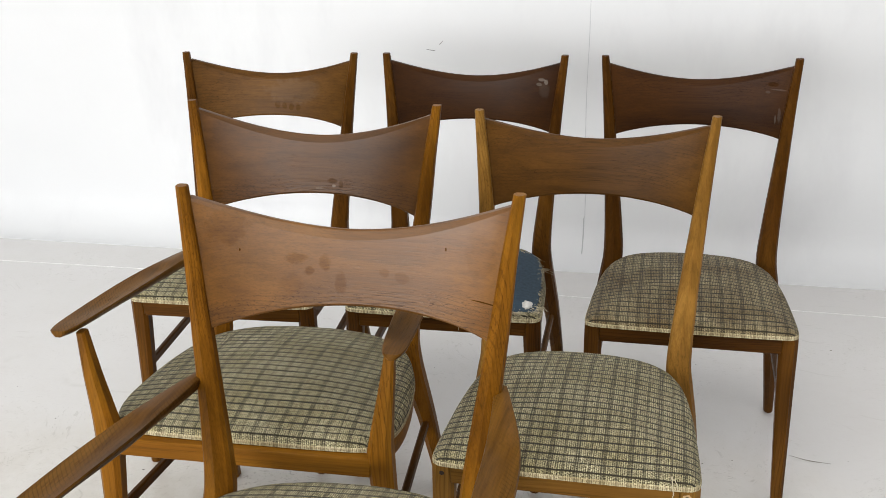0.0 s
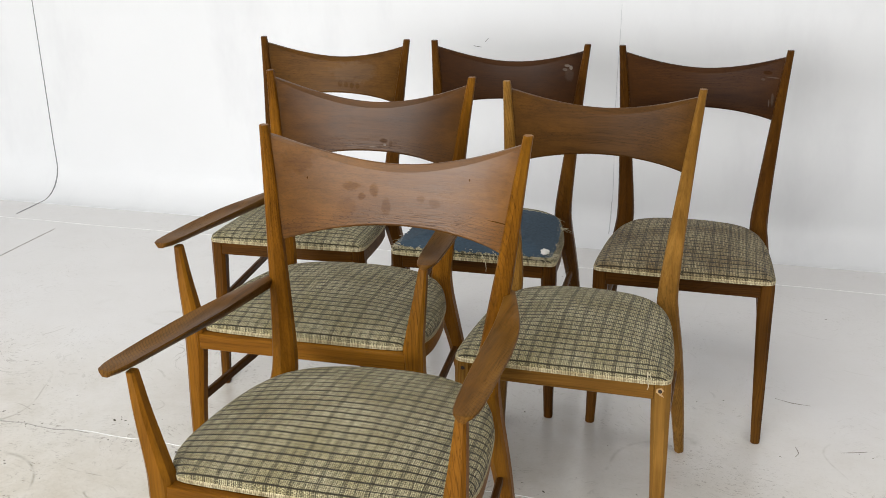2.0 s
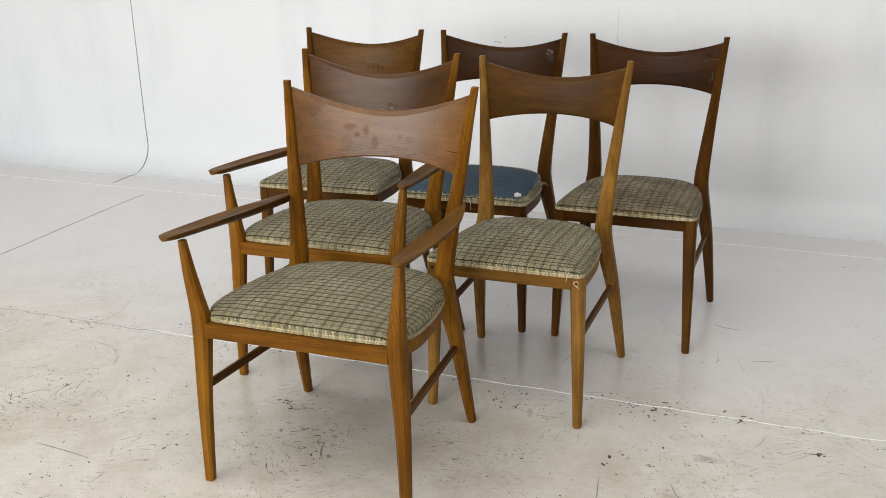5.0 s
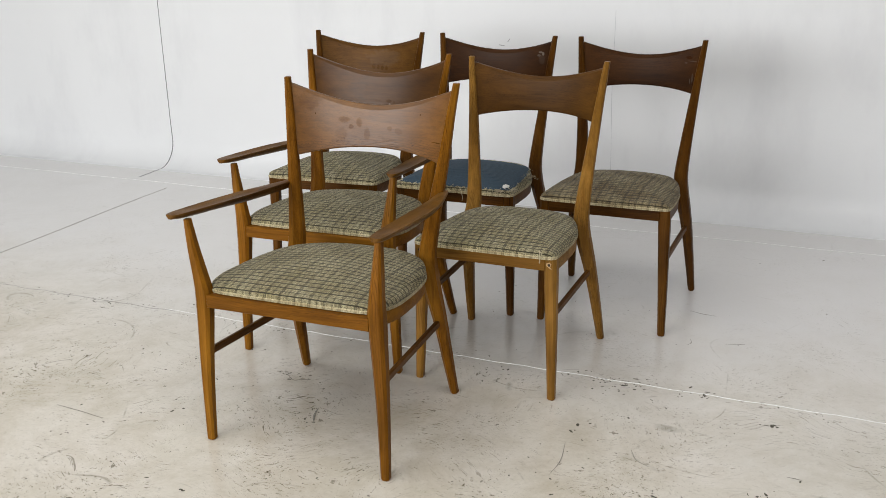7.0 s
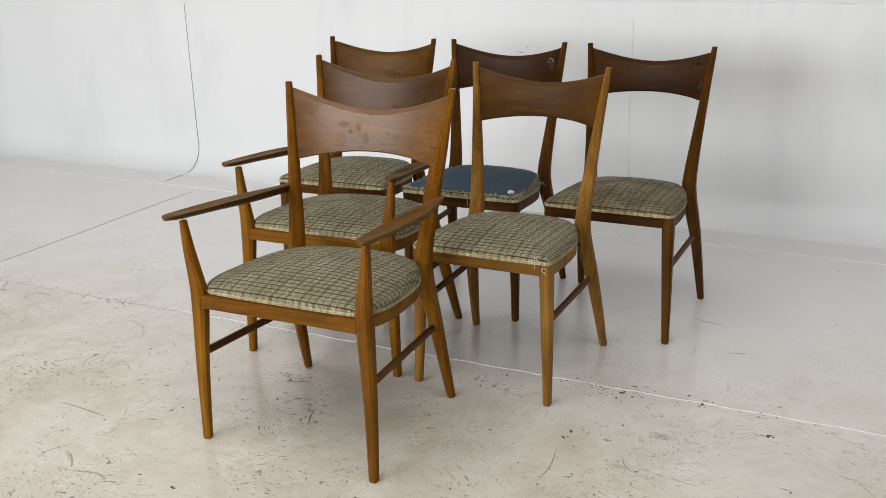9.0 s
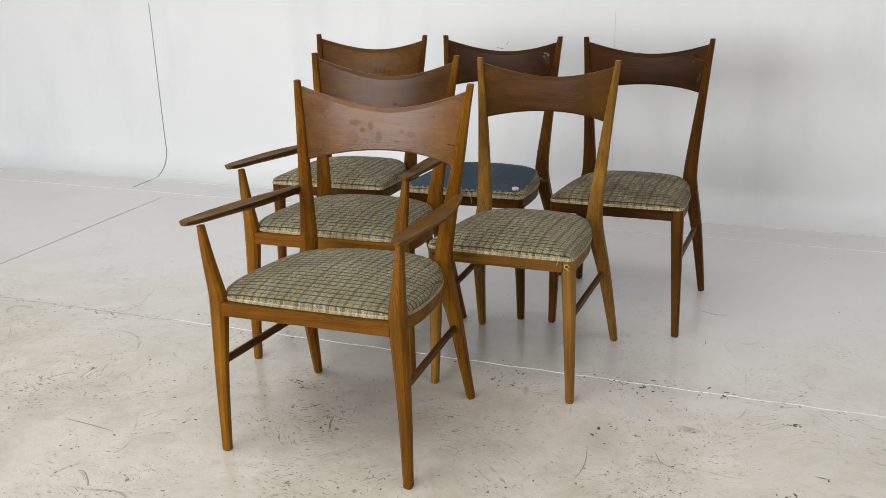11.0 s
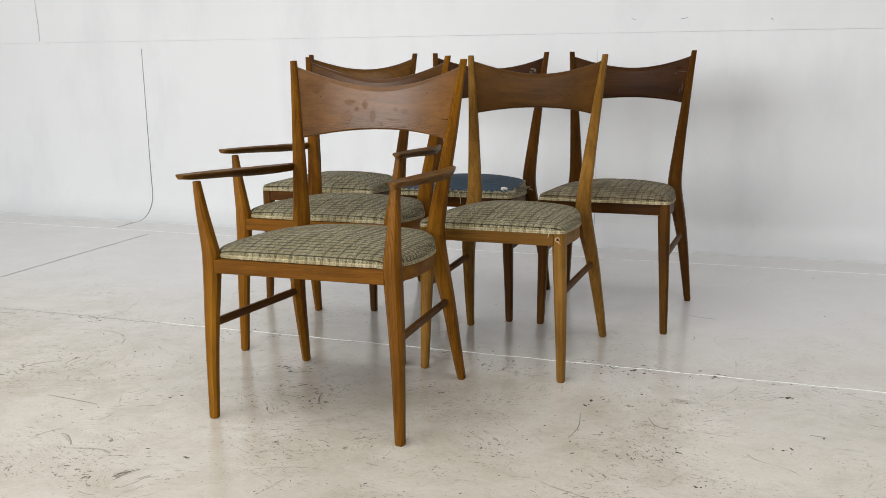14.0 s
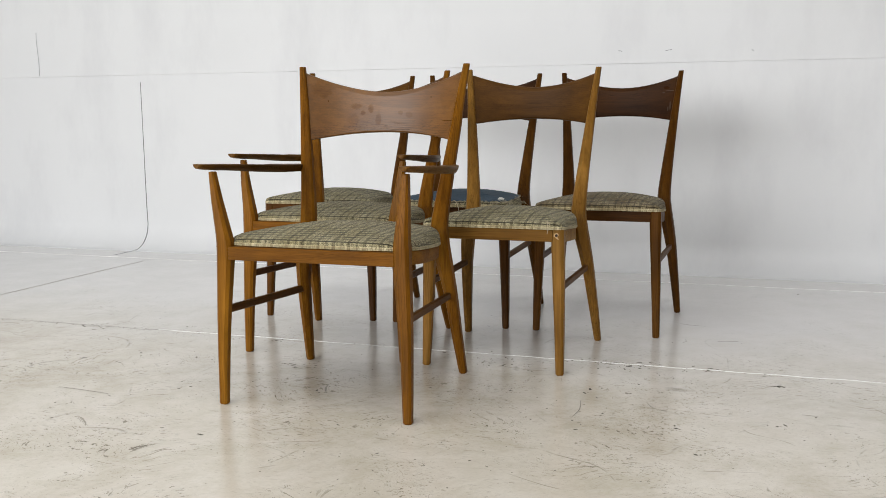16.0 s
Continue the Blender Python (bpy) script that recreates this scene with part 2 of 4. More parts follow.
    marks = mul(math_node(nt, "MAXIMUM", strokes, math_node(nt, "MAXIMUM", chips, pins)), math_node(nt, "MULTIPLY_ADD", where, 0.85, 0.15), grime)
    smudge = ramp(nt, noise_node(nt, bent, 11.0, 6.0, 0.75, 0.5), [(0.54, 0.0), (0.70, 1.0)])
    base = blend(nt, mul(smudge, math_node(nt, "MULTIPLY_ADD", where, 0.7, 0.3), grime, 0.5), base, (0.40, 0.37, 0.29))
    # long thin scratches
    curve = math_node(nt, "ABSOLUTE", math_node(nt, "SUBTRACT", noise_node(nt, coord, 1.7, 1.0, 0.4), 0.5))
    gaps = ramp(nt, noise_node(nt, coord, 4.2, 4.0, 0.7), [(0.52, 0.0), (0.62, 1.0)])
    lines = mul(ramp(nt, curve, [(0.001, 1.0), (0.003, 0.0)]), gaps, grime)
    curve = math_node(nt, "ABSOLUTE", math_node(nt, "SUBTRACT", noise_node(nt, mapped(nt, coord, (1.2, 3.0, 1)), 1.0, 2.0, 0.4), 0.46))
    lines = math_node(nt, "MAXIMUM", lines, mul(ramp(nt, curve, [(0.001, 1.0), (0.0035, 0.0)]), ramp(nt, noise_node(nt, coord, 5.3, 3.0, 0.7), [(0.54, 0.0), (0.62, 1.0)]), grime))
    # dirt gathered along the joint
    off = math_node(nt, "ABSOLUTE", math_node(nt, "SUBTRACT", sep.outputs[1], 1.606))
    near = ramp(nt, off, [(0.0, 1.0), (0.045, 0.0)])
    clot = ramp(nt, noise_node(nt, mapped(nt, coord, (28, 60, 1)), 1.0, 5.0, 0.75), [(0.56, 0.0), (0.63, 1.0)])
    joint = mul(near, clot, ramp(nt, noise_node(nt, coord, 3.3, 3.0), [(0.44, 0.15), (0.6, 1.0)]))
    base = blend(nt, math_node(nt, "MULTIPLY", lines, 0.75), base, (0.26, 0.24, 0.19))
    base = blend(nt, math_node(nt, "MULTIPLY", marks, 0.95), base, (0.12, 0.10, 0.06))
    base = blend(nt, math_node(nt, "MULTIPLY", joint, 0.85), base, (0.13, 0.11, 0.08))
    links.new(base, b.inputs["Base Color"])
    links.new(math_node(nt, "MULTIPLY_ADD", mid, 0.22, 0.09), b.inputs["Roughness"])
    bump(nt, math_node(nt, "ADD", fine, math_node(nt, "MULTIPLY", mid, 2.0)), 0.10, 0.002, b)
    return m


def plain(name, colour, rough=0.6, metal=0.0, spread=0.12):
    m, nodes, links, b = shader(name, rough, metal)
    nt = m.node_tree
    coord = nodes.new("ShaderNodeTexCoord").outputs["Object"]
    n = noise_node(nt, coord, 140.0, 3.0)
    links.new(blend(nt, 1.0, colour, ramp(nt, n, [(0.3, 1.0 - spread), (0.65, 1.0)]), "MULTIPLY"), b.inputs["Base Color"])
    bump(nt, n, 0.2, 0.0006, b)
    return m


WALL = paint("white_wall_paint", (0.80, 0.81, 0.82), 0.5, 0.2)
# dark greys for the unseen ceiling and walls, kept low to limit bounce
UNSEEN_CEIL = paint("unseen_ceiling_grey", (0.22, 0.22, 0.22), 0.8)
UNSEEN_WALL = paint("unseen_wall_grey", (0.20, 0.20, 0.205), 0.7)
FLOOR = floor_paint()
SEAM = plain("seam_grey", (0.20, 0.205, 0.21), 0.8)
SEAM_SOFT = plain("soft_seam_grey", (0.55, 0.56, 0.57), 0.8)
SEAM_PALE = plain("pale_seam_grey", (0.58, 0.59, 0.61), 0.8)
RIDGE = plain("white_ridge_paint", (0.86, 0.86, 0.84), 0.4, 0.0, 0.2)
SEAM_DIRT = plain("dirty_crack", (0.46, 0.44, 0.40), 0.9, 0.0, 0.6)
SCRAPE = plain("dark_scrape", (0.31, 0.29, 0.25), 0.8, 0.0, 0.5)
DIRT = plain("floor_dirt", (0.085, 0.075, 0.055), 0.9)
BLUE = plain("blue_cotton", (0.035, 0.066, 0.098), 0.85, 0.0, 0.35)
BLUE_GREY = plain("blue_grey_cotton", (0.09, 0.12, 0.13), 0.9, 0.0, 0.3)
CREAM = plain("cream_thread", (0.52, 0.46, 0.32), 0.9)
WHITE = plain("white_batting", (0.75, 0.74, 0.70), 0.95)
HOLE = plain("dark_hole", (0.03, 0.018, 0.01), 0.8)
RAW = plain("bare_split_wood", (0.5, 0.33, 0.16), 0.8)
CLOTH = tweed("olive_tweed", (0.63, 0.575, 0.375), (0.225, 0.194, 0.102), (0.026, 0.021, 0.008), soil=(0.76, 0.73, 0.60))
BAND = tweed("cream_tweed", (0.72, 0.64, 0.42), (0.44, 0.38, 0.23), (0.19, 0.155, 0.085), row=0.05, col=0.021)
CLOTH_SOILED = tweed("soiled_tweed", (0.52, 0.44, 0.26), (0.20, 0.16, 0.08), (0.032, 0.025, 0.010), soil=(0.5, 0.42, 0.3))


# ---- mesh helpers ----
def link_mesh(name, bm, material, parent=None, label="", smooth=40):
    me = bpy.data.meshes.new(name)
    bmesh.ops.recalc_face_normals(bm, faces=bm.faces[:])
    bm.to_mesh(me)
    bm.free()
    me.materials.append(material)
    if smooth:
        me.polygons.foreach_set("use_smooth", [True] * len(me.polygons))
        me.set_sharp_from_angle(angle=radians(smooth))
    ob = new(name, me)
    ob.parent = parent
    if label:
        tagged(ob, label)
    return ob


def part(name, bm, material, parent, label="", smooth=40):
    return link_mesh(name, bm, material, parent, label, smooth)


def loft(rings, close=True, bm=None):
    """A skin over closed rings of equal length, capped at both ends."""
    bm = bm or bmesh.new()
    rows = [[bm.verts.new(p) for p in ring] for ring in rings]
    n = len(rows[0])
    for a, b in zip(rows, rows[1:]):
        for i in range(n):
            bm.faces.new((a[i], a[(i + 1) % n], b[(i + 1) % n], b[i]))
    if close:
        bm.faces.new(rows[0])
        bm.faces.new(rows[-1][::-1])
    return bm


def spline(points, steps):
    """Catmull-Rom through points of any dimension, open, steps per stretch."""
    pts = [np.array(p, float) for p in points]
    pts = [2 * pts[0] - pts[1], *pts, 2 * pts[-1] - pts[-2]]
    out = []
    for i in range(1, len(pts) - 2):
        p0, p1, p2, p3 = pts[i - 1 : i + 3]
        for k in range(steps):
            t = k / steps
            out.append(0.5 * (2 * p1 + (p2 - p0) * t + (2 * p0 - 5 * p1 + 4 * p2 - p3) * t * t + (3 * p1 - p0 - 3 * p2 + p3) * t**3))
    out.append(pts[-2])
    return out


def chamfered(cx, cy, z, w, d, k=0.28, turn=0.0):
    """A horizontal rectangle with cut corners."""
    a, b = w / 2, d / 2
    c = k * min(w, d)
    pts = [(a - c, -b), (a, -b + c), (a, b - c), (a - c, b), (-a + c, b), (-a, b - c), (-a, -b + c), (-a + c, -b)]
    s, q = math.sin(turn), math.cos(turn)
    return [(cx + x * q - y * s, cy + x * s + y * q, z) for x, y in pts]


def ridged(cx, cy, z, w, d, side):
    """A post's section: a ridge down the front, flat behind."""
    a, b = w / 2, d / 2
    c = 0.2 * min(w, d)
    pts = [(-0.05 * w * side, -b), (a * 0.8, -b + 0.25 * d), (a, -b + 0.42 * d), (a, b - c), (a - c, b), (-a + c, b), (-a, b - c), (-a, -b + 0.42 * d), (-a * 0.8, -b + 0.25 * d)]
    return [(cx + x, cy + y, z) for x, y in pts]


def post(stations, side, k=0.28, steps=4):
    """A tapered bent leg from rows of z, x, y, width, depth."""
    rows = spline(stations, steps)
    z0, z1 = rows[0][0], rows[-1][0]

    def section(x, y, z, w, d):
        return chamfered(x, y, z, w, d, k) if k else ridged(x, y, z, w, d, side)

    rings = [section(side * x, y, z, w, d) for z, x, y, w, d in rows]
    foot, head = rows[0], rows[-1]
    rings[0] = section(side * foot[1], foot[2], z0 + 0.003, foot[3], foot[4])
    rings.insert(0, section(side * foot[1], foot[2], z0, foot[3] * 0.8, foot[4] * 0.8))
    rings.append(section(side * head[1], head[2], z1 + 0.0012, head[3] * 0.88, head[4] * 0.88))
    return loft(rings)


def bar(a, b, w, h, k=0.25):
    """A straight bar with cut edges between two points, h high and w wide."""
    a, b = Vector(a), Vector(b)
    ahead = (b - a).normalized()
    side = ahead.cross(Vector((0, 0, 1))).normalized()
    up = side.cross(ahead)
    c = k * min(w, h)
    sec = [(w / 2 - c, -h / 2), (w / 2, -h / 2 + c), (w / 2, h / 2 - c), (w / 2 - c, h / 2), (-w / 2 + c, h / 2), (-w / 2, h / 2 - c), (-w / 2, -h / 2 + c), (-w / 2 + c, -h / 2)]
    return loft([[p + side * x + up * y for x, y in sec] for p in (a, b)])


def box(lo, hi, bm=None):
    bm = bm or bmesh.new()
    m = Matrix.Translation([(p + q) / 2 for p, q in zip(lo, hi)]) @ Matrix.Diagonal([q - p for p, q in zip(lo, hi)] + [1])
    bmesh.ops.create_cube(bm, size=1.0, matrix=m)
    return bm


# ---- the chairs ----
SIDE = dict(
    outline=[(0, -0.242), (0.10, -0.2415), (0.185, -0.239), (0.206, -0.233), (0.2125, -0.218), (0.2125, -0.18), (0.209, -0.10), (0.203, -0.02), (0.193, 0.05), (0.178, 0.10), (0.154, 0.138), (0.11, 0.166), (0.05, 0.18), (0, 0.183)],
    front=[(0, 0.2055, -0.229, 0.022, 0.022), (0.12, 0.2025, -0.222, 0.027, 0.027), (0.30, 0.1975, -0.215, 0.034, 0.034), (0.389, 0.1955, -0.2135, 0.037, 0.036), (0.423, 0.1955, -0.2135, 0.036, 0.036)],
    back=[(0, 0.2255, 0.236, 0.022, 0.026), (0.10, 0.2185, 0.208, 0.028, 0.033), (0.25, 0.2055, 0.165, 0.036, 0.044), (0.34, 0.193, 0.139, 0.043, 0.052), (0.40, 0.182, 0.134, 0.047, 0.052), (0.45, 0.177, 0.147, 0.045, 0.044), (0.55, 0.1835, 0.170, 0.038, 0.036), (0.70, 0.197, 0.204, 0.029, 0.030), (0.80, 0.207, 0.226, 0.023, 0.025), (0.893, 0.2175, 0.245, 0.017, 0.020)],
    rail_front=0.178, top=(0.876, 0.834), low=(0.714, 0.729), inner=(0.209, 0.186), lean=(0.246, 0.211), mid=0.272,
    stretch=((0.200, -0.205, 0.250), (0.203, 0.165, 0.258)))
ARMED = dict(
    outline=[(0, -0.246), (0.12, -0.245), (0.205, -0.241), (0.226, -0.23), (0.245, -0.205), (0.256, -0.16), (0.257, -0.10), (0.246, 0.0), (0.225, 0.08), (0.190, 0.135), (0.13, 0.172), (0.06, 0.188), (0, 0.191)],
    front=[(0, 0.264, -0.245, 0.023, 0.024), (0.2, 0.2575, -0.243, 0.031, 0.031), (0.36, 0.2475, -0.241, 0.040, 0.037), (0.42, 0.2445, -0.241, 0.043, 0.038), (0.46, 0.2475, -0.241, 0.037, 0.036), (0.54, 0.2585, -0.239, 0.026, 0.028), (0.612, 0.267, -0.235, 0.016, 0.020)],
    back=[(0, 0.2525, 0.2475, 0.023, 0.027), (0.10, 0.243, 0.216, 0.029, 0.034), (0.25, 0.229, 0.170, 0.036, 0.045), (0.34, 0.215, 0.145, 0.044, 0.054), (0.40, 0.204, 0.140, 0.048, 0.054), (0.45, 0.200, 0.152, 0.046, 0.046), (0.55, 0.210, 0.176, 0.039, 0.037), (0.70, 0.2285, 0.212, 0.030, 0.030), (0.80, 0.240, 0.232, 0.024, 0.025), (0.893, 0.2525, 0.252, 0.018, 0.020)],
    rail_front=0.225, top=(0.876, 0.818), low=(0.678, 0.699), inner=(0.244, 0.213), lean=(0.252, 0.208), mid=0.276,
    stretch=((0.253, -0.225, 0.252), (0.229, 0.170, 0.240)))
RAIL_LOW, RAIL_TOP = 0.388, 0.4225
SLOPE, FILL = 0.09, 0.074


def sunk(y):
    """How far the seat has dropped at y: it slopes down towards the back."""
    return SLOPE * max(0.0, y + 0.235)



def plan(spec, steps=5):
    """The seat's outline, anticlockwise from the middle of the front."""
    right = spline(spec["outline"], steps)
    left = [np.array((-x, y)) for x, y in right[-2:0:-1]]
    return right + left


def outward(line):
    out = []
    for i, p in enumerate(line):
        d = line[(i + 1) % len(line)] - line[i - 1]
        n = np.array((d[1], -d[0]))
        out.append(n / np.linalg.norm(n))
    return out


def cushion(spec, rise=0.0475):
    """A low domed upholstered pad over the outline, with its cloth laid out in metres."""
    line = plan(spec)
    nrm = outward(line)
    # inset, height above the rail, path of the cloth outside the outline
    rows = [(0.010, 0.000, 0.026), (0.0015, 0.0012, 0.022), (-0.001, 0.0065, 0.016), (0.0005, 0.0108, 0.012), (0.0018, 0.0124, 0.010), (0.0012, 0.0138, 0.0085), (0.0034, 0.0172, 0.004), (0.0080, 0.0203, -0.002), (0.0170, 0.0232, -0.012)]
    bm = bmesh.new()
    uv = bm.loops.layers.uv.new("UVMap")
    place = {}

    def pad_vert(x, y, h, c):
        v = bm.verts.new((x, y, RAIL_TOP + 0.001 + h - sunk(y) * (1 - FILL / SLOPE * min(1.0, h / 0.0232))))
        place[v] = tuple(c)
        return v

    rings = []
    for inset, h, s in rows:
        rings.append([pad_vert(*(p - n * inset), h, p + n * s) for p, n in zip(line, nrm)])
    mid = np.array((0.0, -0.03))
    base = [np.array(v.co[:2]) for v in rings[-1]]
    foot = rows[-1][1]
    for k in (0.97, 0.92, 0.86, 0.78, 0.68, 0.56, 0.44, 0.30, 0.15):
        rings.append([pad_vert(*(mid + (q - mid) * k), foot + (rise - foot) * (1 - k**2.0), mid + (q - mid) * k) for q in base])
    n = len(line)
    for a, b in zip(rings, rings[1:]):
        for i in range(n):
            bm.faces.new((a[i], a[(i + 1) % n], b[(i + 1) % n], b[i]))
    tip = pad_vert(*mid, rise, mid)
    for i in range(n):
        bm.faces.new((rings[-1][i], rings[-1][(i + 1) % n], tip))
    bm.faces.new(rings[0])
    for f in bm.faces:
        for l in f.loops:
            l[uv].uv = place[l.vert]
    return bm


def edge_band(spec):
    """The paler strip of cloth folded under round the pad's foot."""
    line = plan(spec)
    nrm = outward(line)
    bm = bmesh.new()
    uv = bm.loops.layers.uv.new("UVMap")
    rings, run = [], 0.0
    for i, (p, n) in enumerate(zip(line, nrm)):
        run += 0 if i == 0 else float(np.linalg.norm(p - line[i - 1]))
        rows = [(0.006, -0.0004), (-0.0008, 0.0006), (-0.0018, 0.0045), (-0.0012, 0.0085), (0.0025, 0.0105)]
        ring = []
        for inset, h in rows:
            q = p - n * inset
            ring.append((bm.verts.new((*q, RAIL_TOP + 0.001 + h - sunk(q[1]))), (run, h)))
        rings.append(ring)
    m = len(rings)
    run += float(np.linalg.norm(line[0] - line[-1]))
    for i in range(m):
        a, b = rings[i], rings[(i + 1) % m]
        if i == m - 1:
            b = [(v, (run, c[1])) for v, c in b]
        for k in range(4):
            quad = (a[k], b[k], b[k + 1], a[k + 1])
            f = bm.faces.new([v for v, _ in quad])
            for l, (_, c) in zip(f.loops, quad):
                l[uv].uv = c
    return bm


def rail_ring(spec, lo, hi):
    """The curved seat rail from one outline index to another, as a bent board."""
    line = plan(spec)
    nrm = outward(line)
    rings = []
    for p, n in zip(line[lo:hi], nrm[lo:hi]):
        a, b = p - n * 0.004, p - n * 0.024
        lo_z, hi_z = RAIL_LOW - sunk(p[1]), RAIL_TOP - sunk(p[1])
        rings.append([(*a, lo_z), (*(a + n * 0.001), lo_z + 0.002), (*(a + n * 0.001), hi_z - 0.002), (*a, hi_z), (*b, hi_z), (*b, lo_z)])
    return loft(rings)


def backrest(spec):
    """The bow-tie board: waisted above and below, bent backwards in plan."""
    (tc, tm), (lc, lm), (xi, xl), (yt, yl) = spec["top"], spec["low"], spec["inner"], spec["lean"]
    rings = []
    cols = 36
    for i in range(cols + 1):
        u = -1 + 2 * i / cols
        w = abs(u)
        top = tm + (tc - tm) * w**1.9
        low = lm - (lm - lc) * w**2.0

        def at(z, off):
            f = (z - lc) / (tc - lc)
            x = u * (xl + (xi - xl) * f)
            edge = yl + (yt - yl) * f
            bowed = edge + (spec["mid"] + 0.026 * (f - 0.5) - edge) * (1 - u * u) ** 0.85
            return (x, bowed + off, z)

        # both edges are rolled over, most in the middle
        roll = 0.004 + 0.009 * (1 - u * u)
        under = 0.0025 + 0.0035 * (1 - u * u)
        ring = [at(low, 0.004 + under), at(low + 0.3 * under, 0.25 * under), at(low + under, -0.001)]
        ring += [at(low + (top - low) * q, -0.001) for q in (0.2, 0.4, 0.6, 0.8)]
        ring += [at(top - roll, -0.001), at(top - 0.55 * roll, 0.22 * roll), at(top - 0.1 * roll, 0.5 * roll), at(top, 0.5 * roll + 0.003), at(top - 0.0008, 0.0145), at(top - 0.004, 0.0165)]
        ring += [at(low + (top - low) * q, 0.0165) for q in (0.75, 0.5, 0.25)]
        ring += [at(low + 0.004, 0.0165), at(low + 0.0005, 0.0145)]
        rings.append(ring)
    return loft(rings)


def armrest(side):
    """A paddle arm, scooped on top and cut away below."""
    rows = spline([(0.212, 0.230, 0.602, 0.020, 0.017), (0.15, 0.242, 0.605, 0.030, 0.020), (0.06, 0.256, 0.610, 0.045, 0.021), (-0.03, 0.265, 0.616, 0.053, 0.020), (-0.13, 0.272, 0.622, 0.051, 0.017), (-0.21, 0.277, 0.6265, 0.046, 0.0155), (-0.256, 0.280, 0.629, 0.040, 0.0135), (-0.279, 0.281, 0.630, 0.030, 0.0105)], 4)
    rings = []
    for y, x, z, w, h in rows:
        a = w / 2
        scoop = -0.003 + 0.008 * min(1.0, max(0.0, (0.055 - y) / 0.02)) * min(1.0, max(0.25, (0.285 + y) / 0.12))
        sec = [(-a * 0.45, -h), (a * 0.45, -h), (a * 0.9, -h * 0.45), (a, -h * 0.12), (a * 0.93, 0.0005), (a * 0.5, -scoop * 0.75), (0, -scoop), (-a * 0.5, -scoop * 0.75), (-a * 0.93, 0.0005), (-a, -h * 0.12), (-a * 0.9, -h * 0.45)]
        rings.append([(side * x + p, y, z + q + 0.004) for p, q in sec])
    y, x, z, w, h = rows[-1]
    rings.append([(side * x + 0.66 * (p[0] - side * x), p[1] - 0.005, p[2]) for p in rings[-1]])
    return loft(rings)


def build_chair(name, spec, at, woods, label, group, cloth=CLOTH, arms=False, slack=None):
    """One chair with its parts. woods: materials for legs, rails, backrest."""
    thing = new(name)
    thing.matrix_world = at
    tagged(thing, label, "chair", group)
    legs, rails, board, arm_wood, bar_wood = woods
    for s in (-1, 1):
        part("front_leg", post(spec["front"], s, 0.22), legs, thing, smooth=30)
        part("back_leg", post(spec["back"], s, 0), legs, thing, smooth=14)
        a, b = spec["stretch"]
        part("stretcher", bar((s * a[0], *a[1:]), (s * b[0], *b[1:]), 0.013, 0.021), bar_wood, thing)
        if arms:
            part("armrest", armrest(s), arm_wood, thing, smooth=50)
    xf, yf = spec["rail_front"], spec["front"][-2][2] if not arms else spec["front"][3][2]
    df = 0.0175
    bmr = box((-xf - 0.004, yf - df, RAIL_LOW), (xf + 0.004, yf - df + 0.022, RAIL_TOP))
    bmesh.ops.bevel(bmr, geom=bmr.edges[:], offset=0.0015, segments=1, affect="EDGES")
    part("front_rail", bmr, rails, thing)
    line = plan(spec)
    n = len(line)
    first = next(i for i, p in enumerate(line) if p[1] > -0.20)
    last = next(i for i, p in enumerate(line) if p[1] > 0.145)
    part("side_rail", rail_ring(spec, first, last), rails, thing)
    part("side_rail", rail_ring(spec, n - last + 1, n - first + 1), rails, thing)
    part("back_rail", rail_ring(spec, last - 1, n - last + 2), rails, thing)
    part("backrest", backrest(spec), board, thing, smooth=22)
    pad = part("seat_cushion", cushion(spec), cloth, thing, "worn olive and cream tweed", smooth=60)
    part("edge_band", edge_band(spec), BAND, pad, "paler cream tweed edge", smooth=60)
    if slack:
        for o in thing.children_recursive:
            for v in o.data.vertices:
                v.co.x, v.co.y = slack(*v.co)
    return thing, pad


def racked(x, y, z):
    """Slack joints: the frame leans sideways and its right side stands back."""
    wide = x - 0.05 * y * (1.0 if y > 0 else min(1.0, max(0.0, 1 - (z - 0.43) / 0.18)))
    back = y + 0.045 * min(1.0, z / 0.4) * min(1.0, max(0.0, (x + 0.25) / 0.5)) * min(1.0, max(0.5, (y + 0.3) / 0.35))
    return wide, back


def tucked(x, y, z):
    """Back feet that stand a little closer to the front ones."""
    return x, y - (0.022 * max(0.0, 1 - z / 0.4) if y > 0.1 else 0.0)


def wood_set(key, legs, board, rough=0.4, stain=0.2, spots=(), sheen=0.14, flame=0.0):
    return (wood(key + "_leg_wood", *legs, "z", 0.34, 0.34, (), 0.08, 0.75), wood(key + "_rail_wood", *legs, "x", 0.4, 0.28, (), 0.08, 0.65), wood(key + "_board_wood", *board, "x", rough, stain, spots, sheen, 0.5, flame), wood(key + "_arm_wood", *ARMTOP, "y", 0.36, 0.25, (), 0.09, 0.9), wood(key + "_stretcher_wood", *BROWN, "y", 0.4, 0.2, (), 0.12, 0.6))


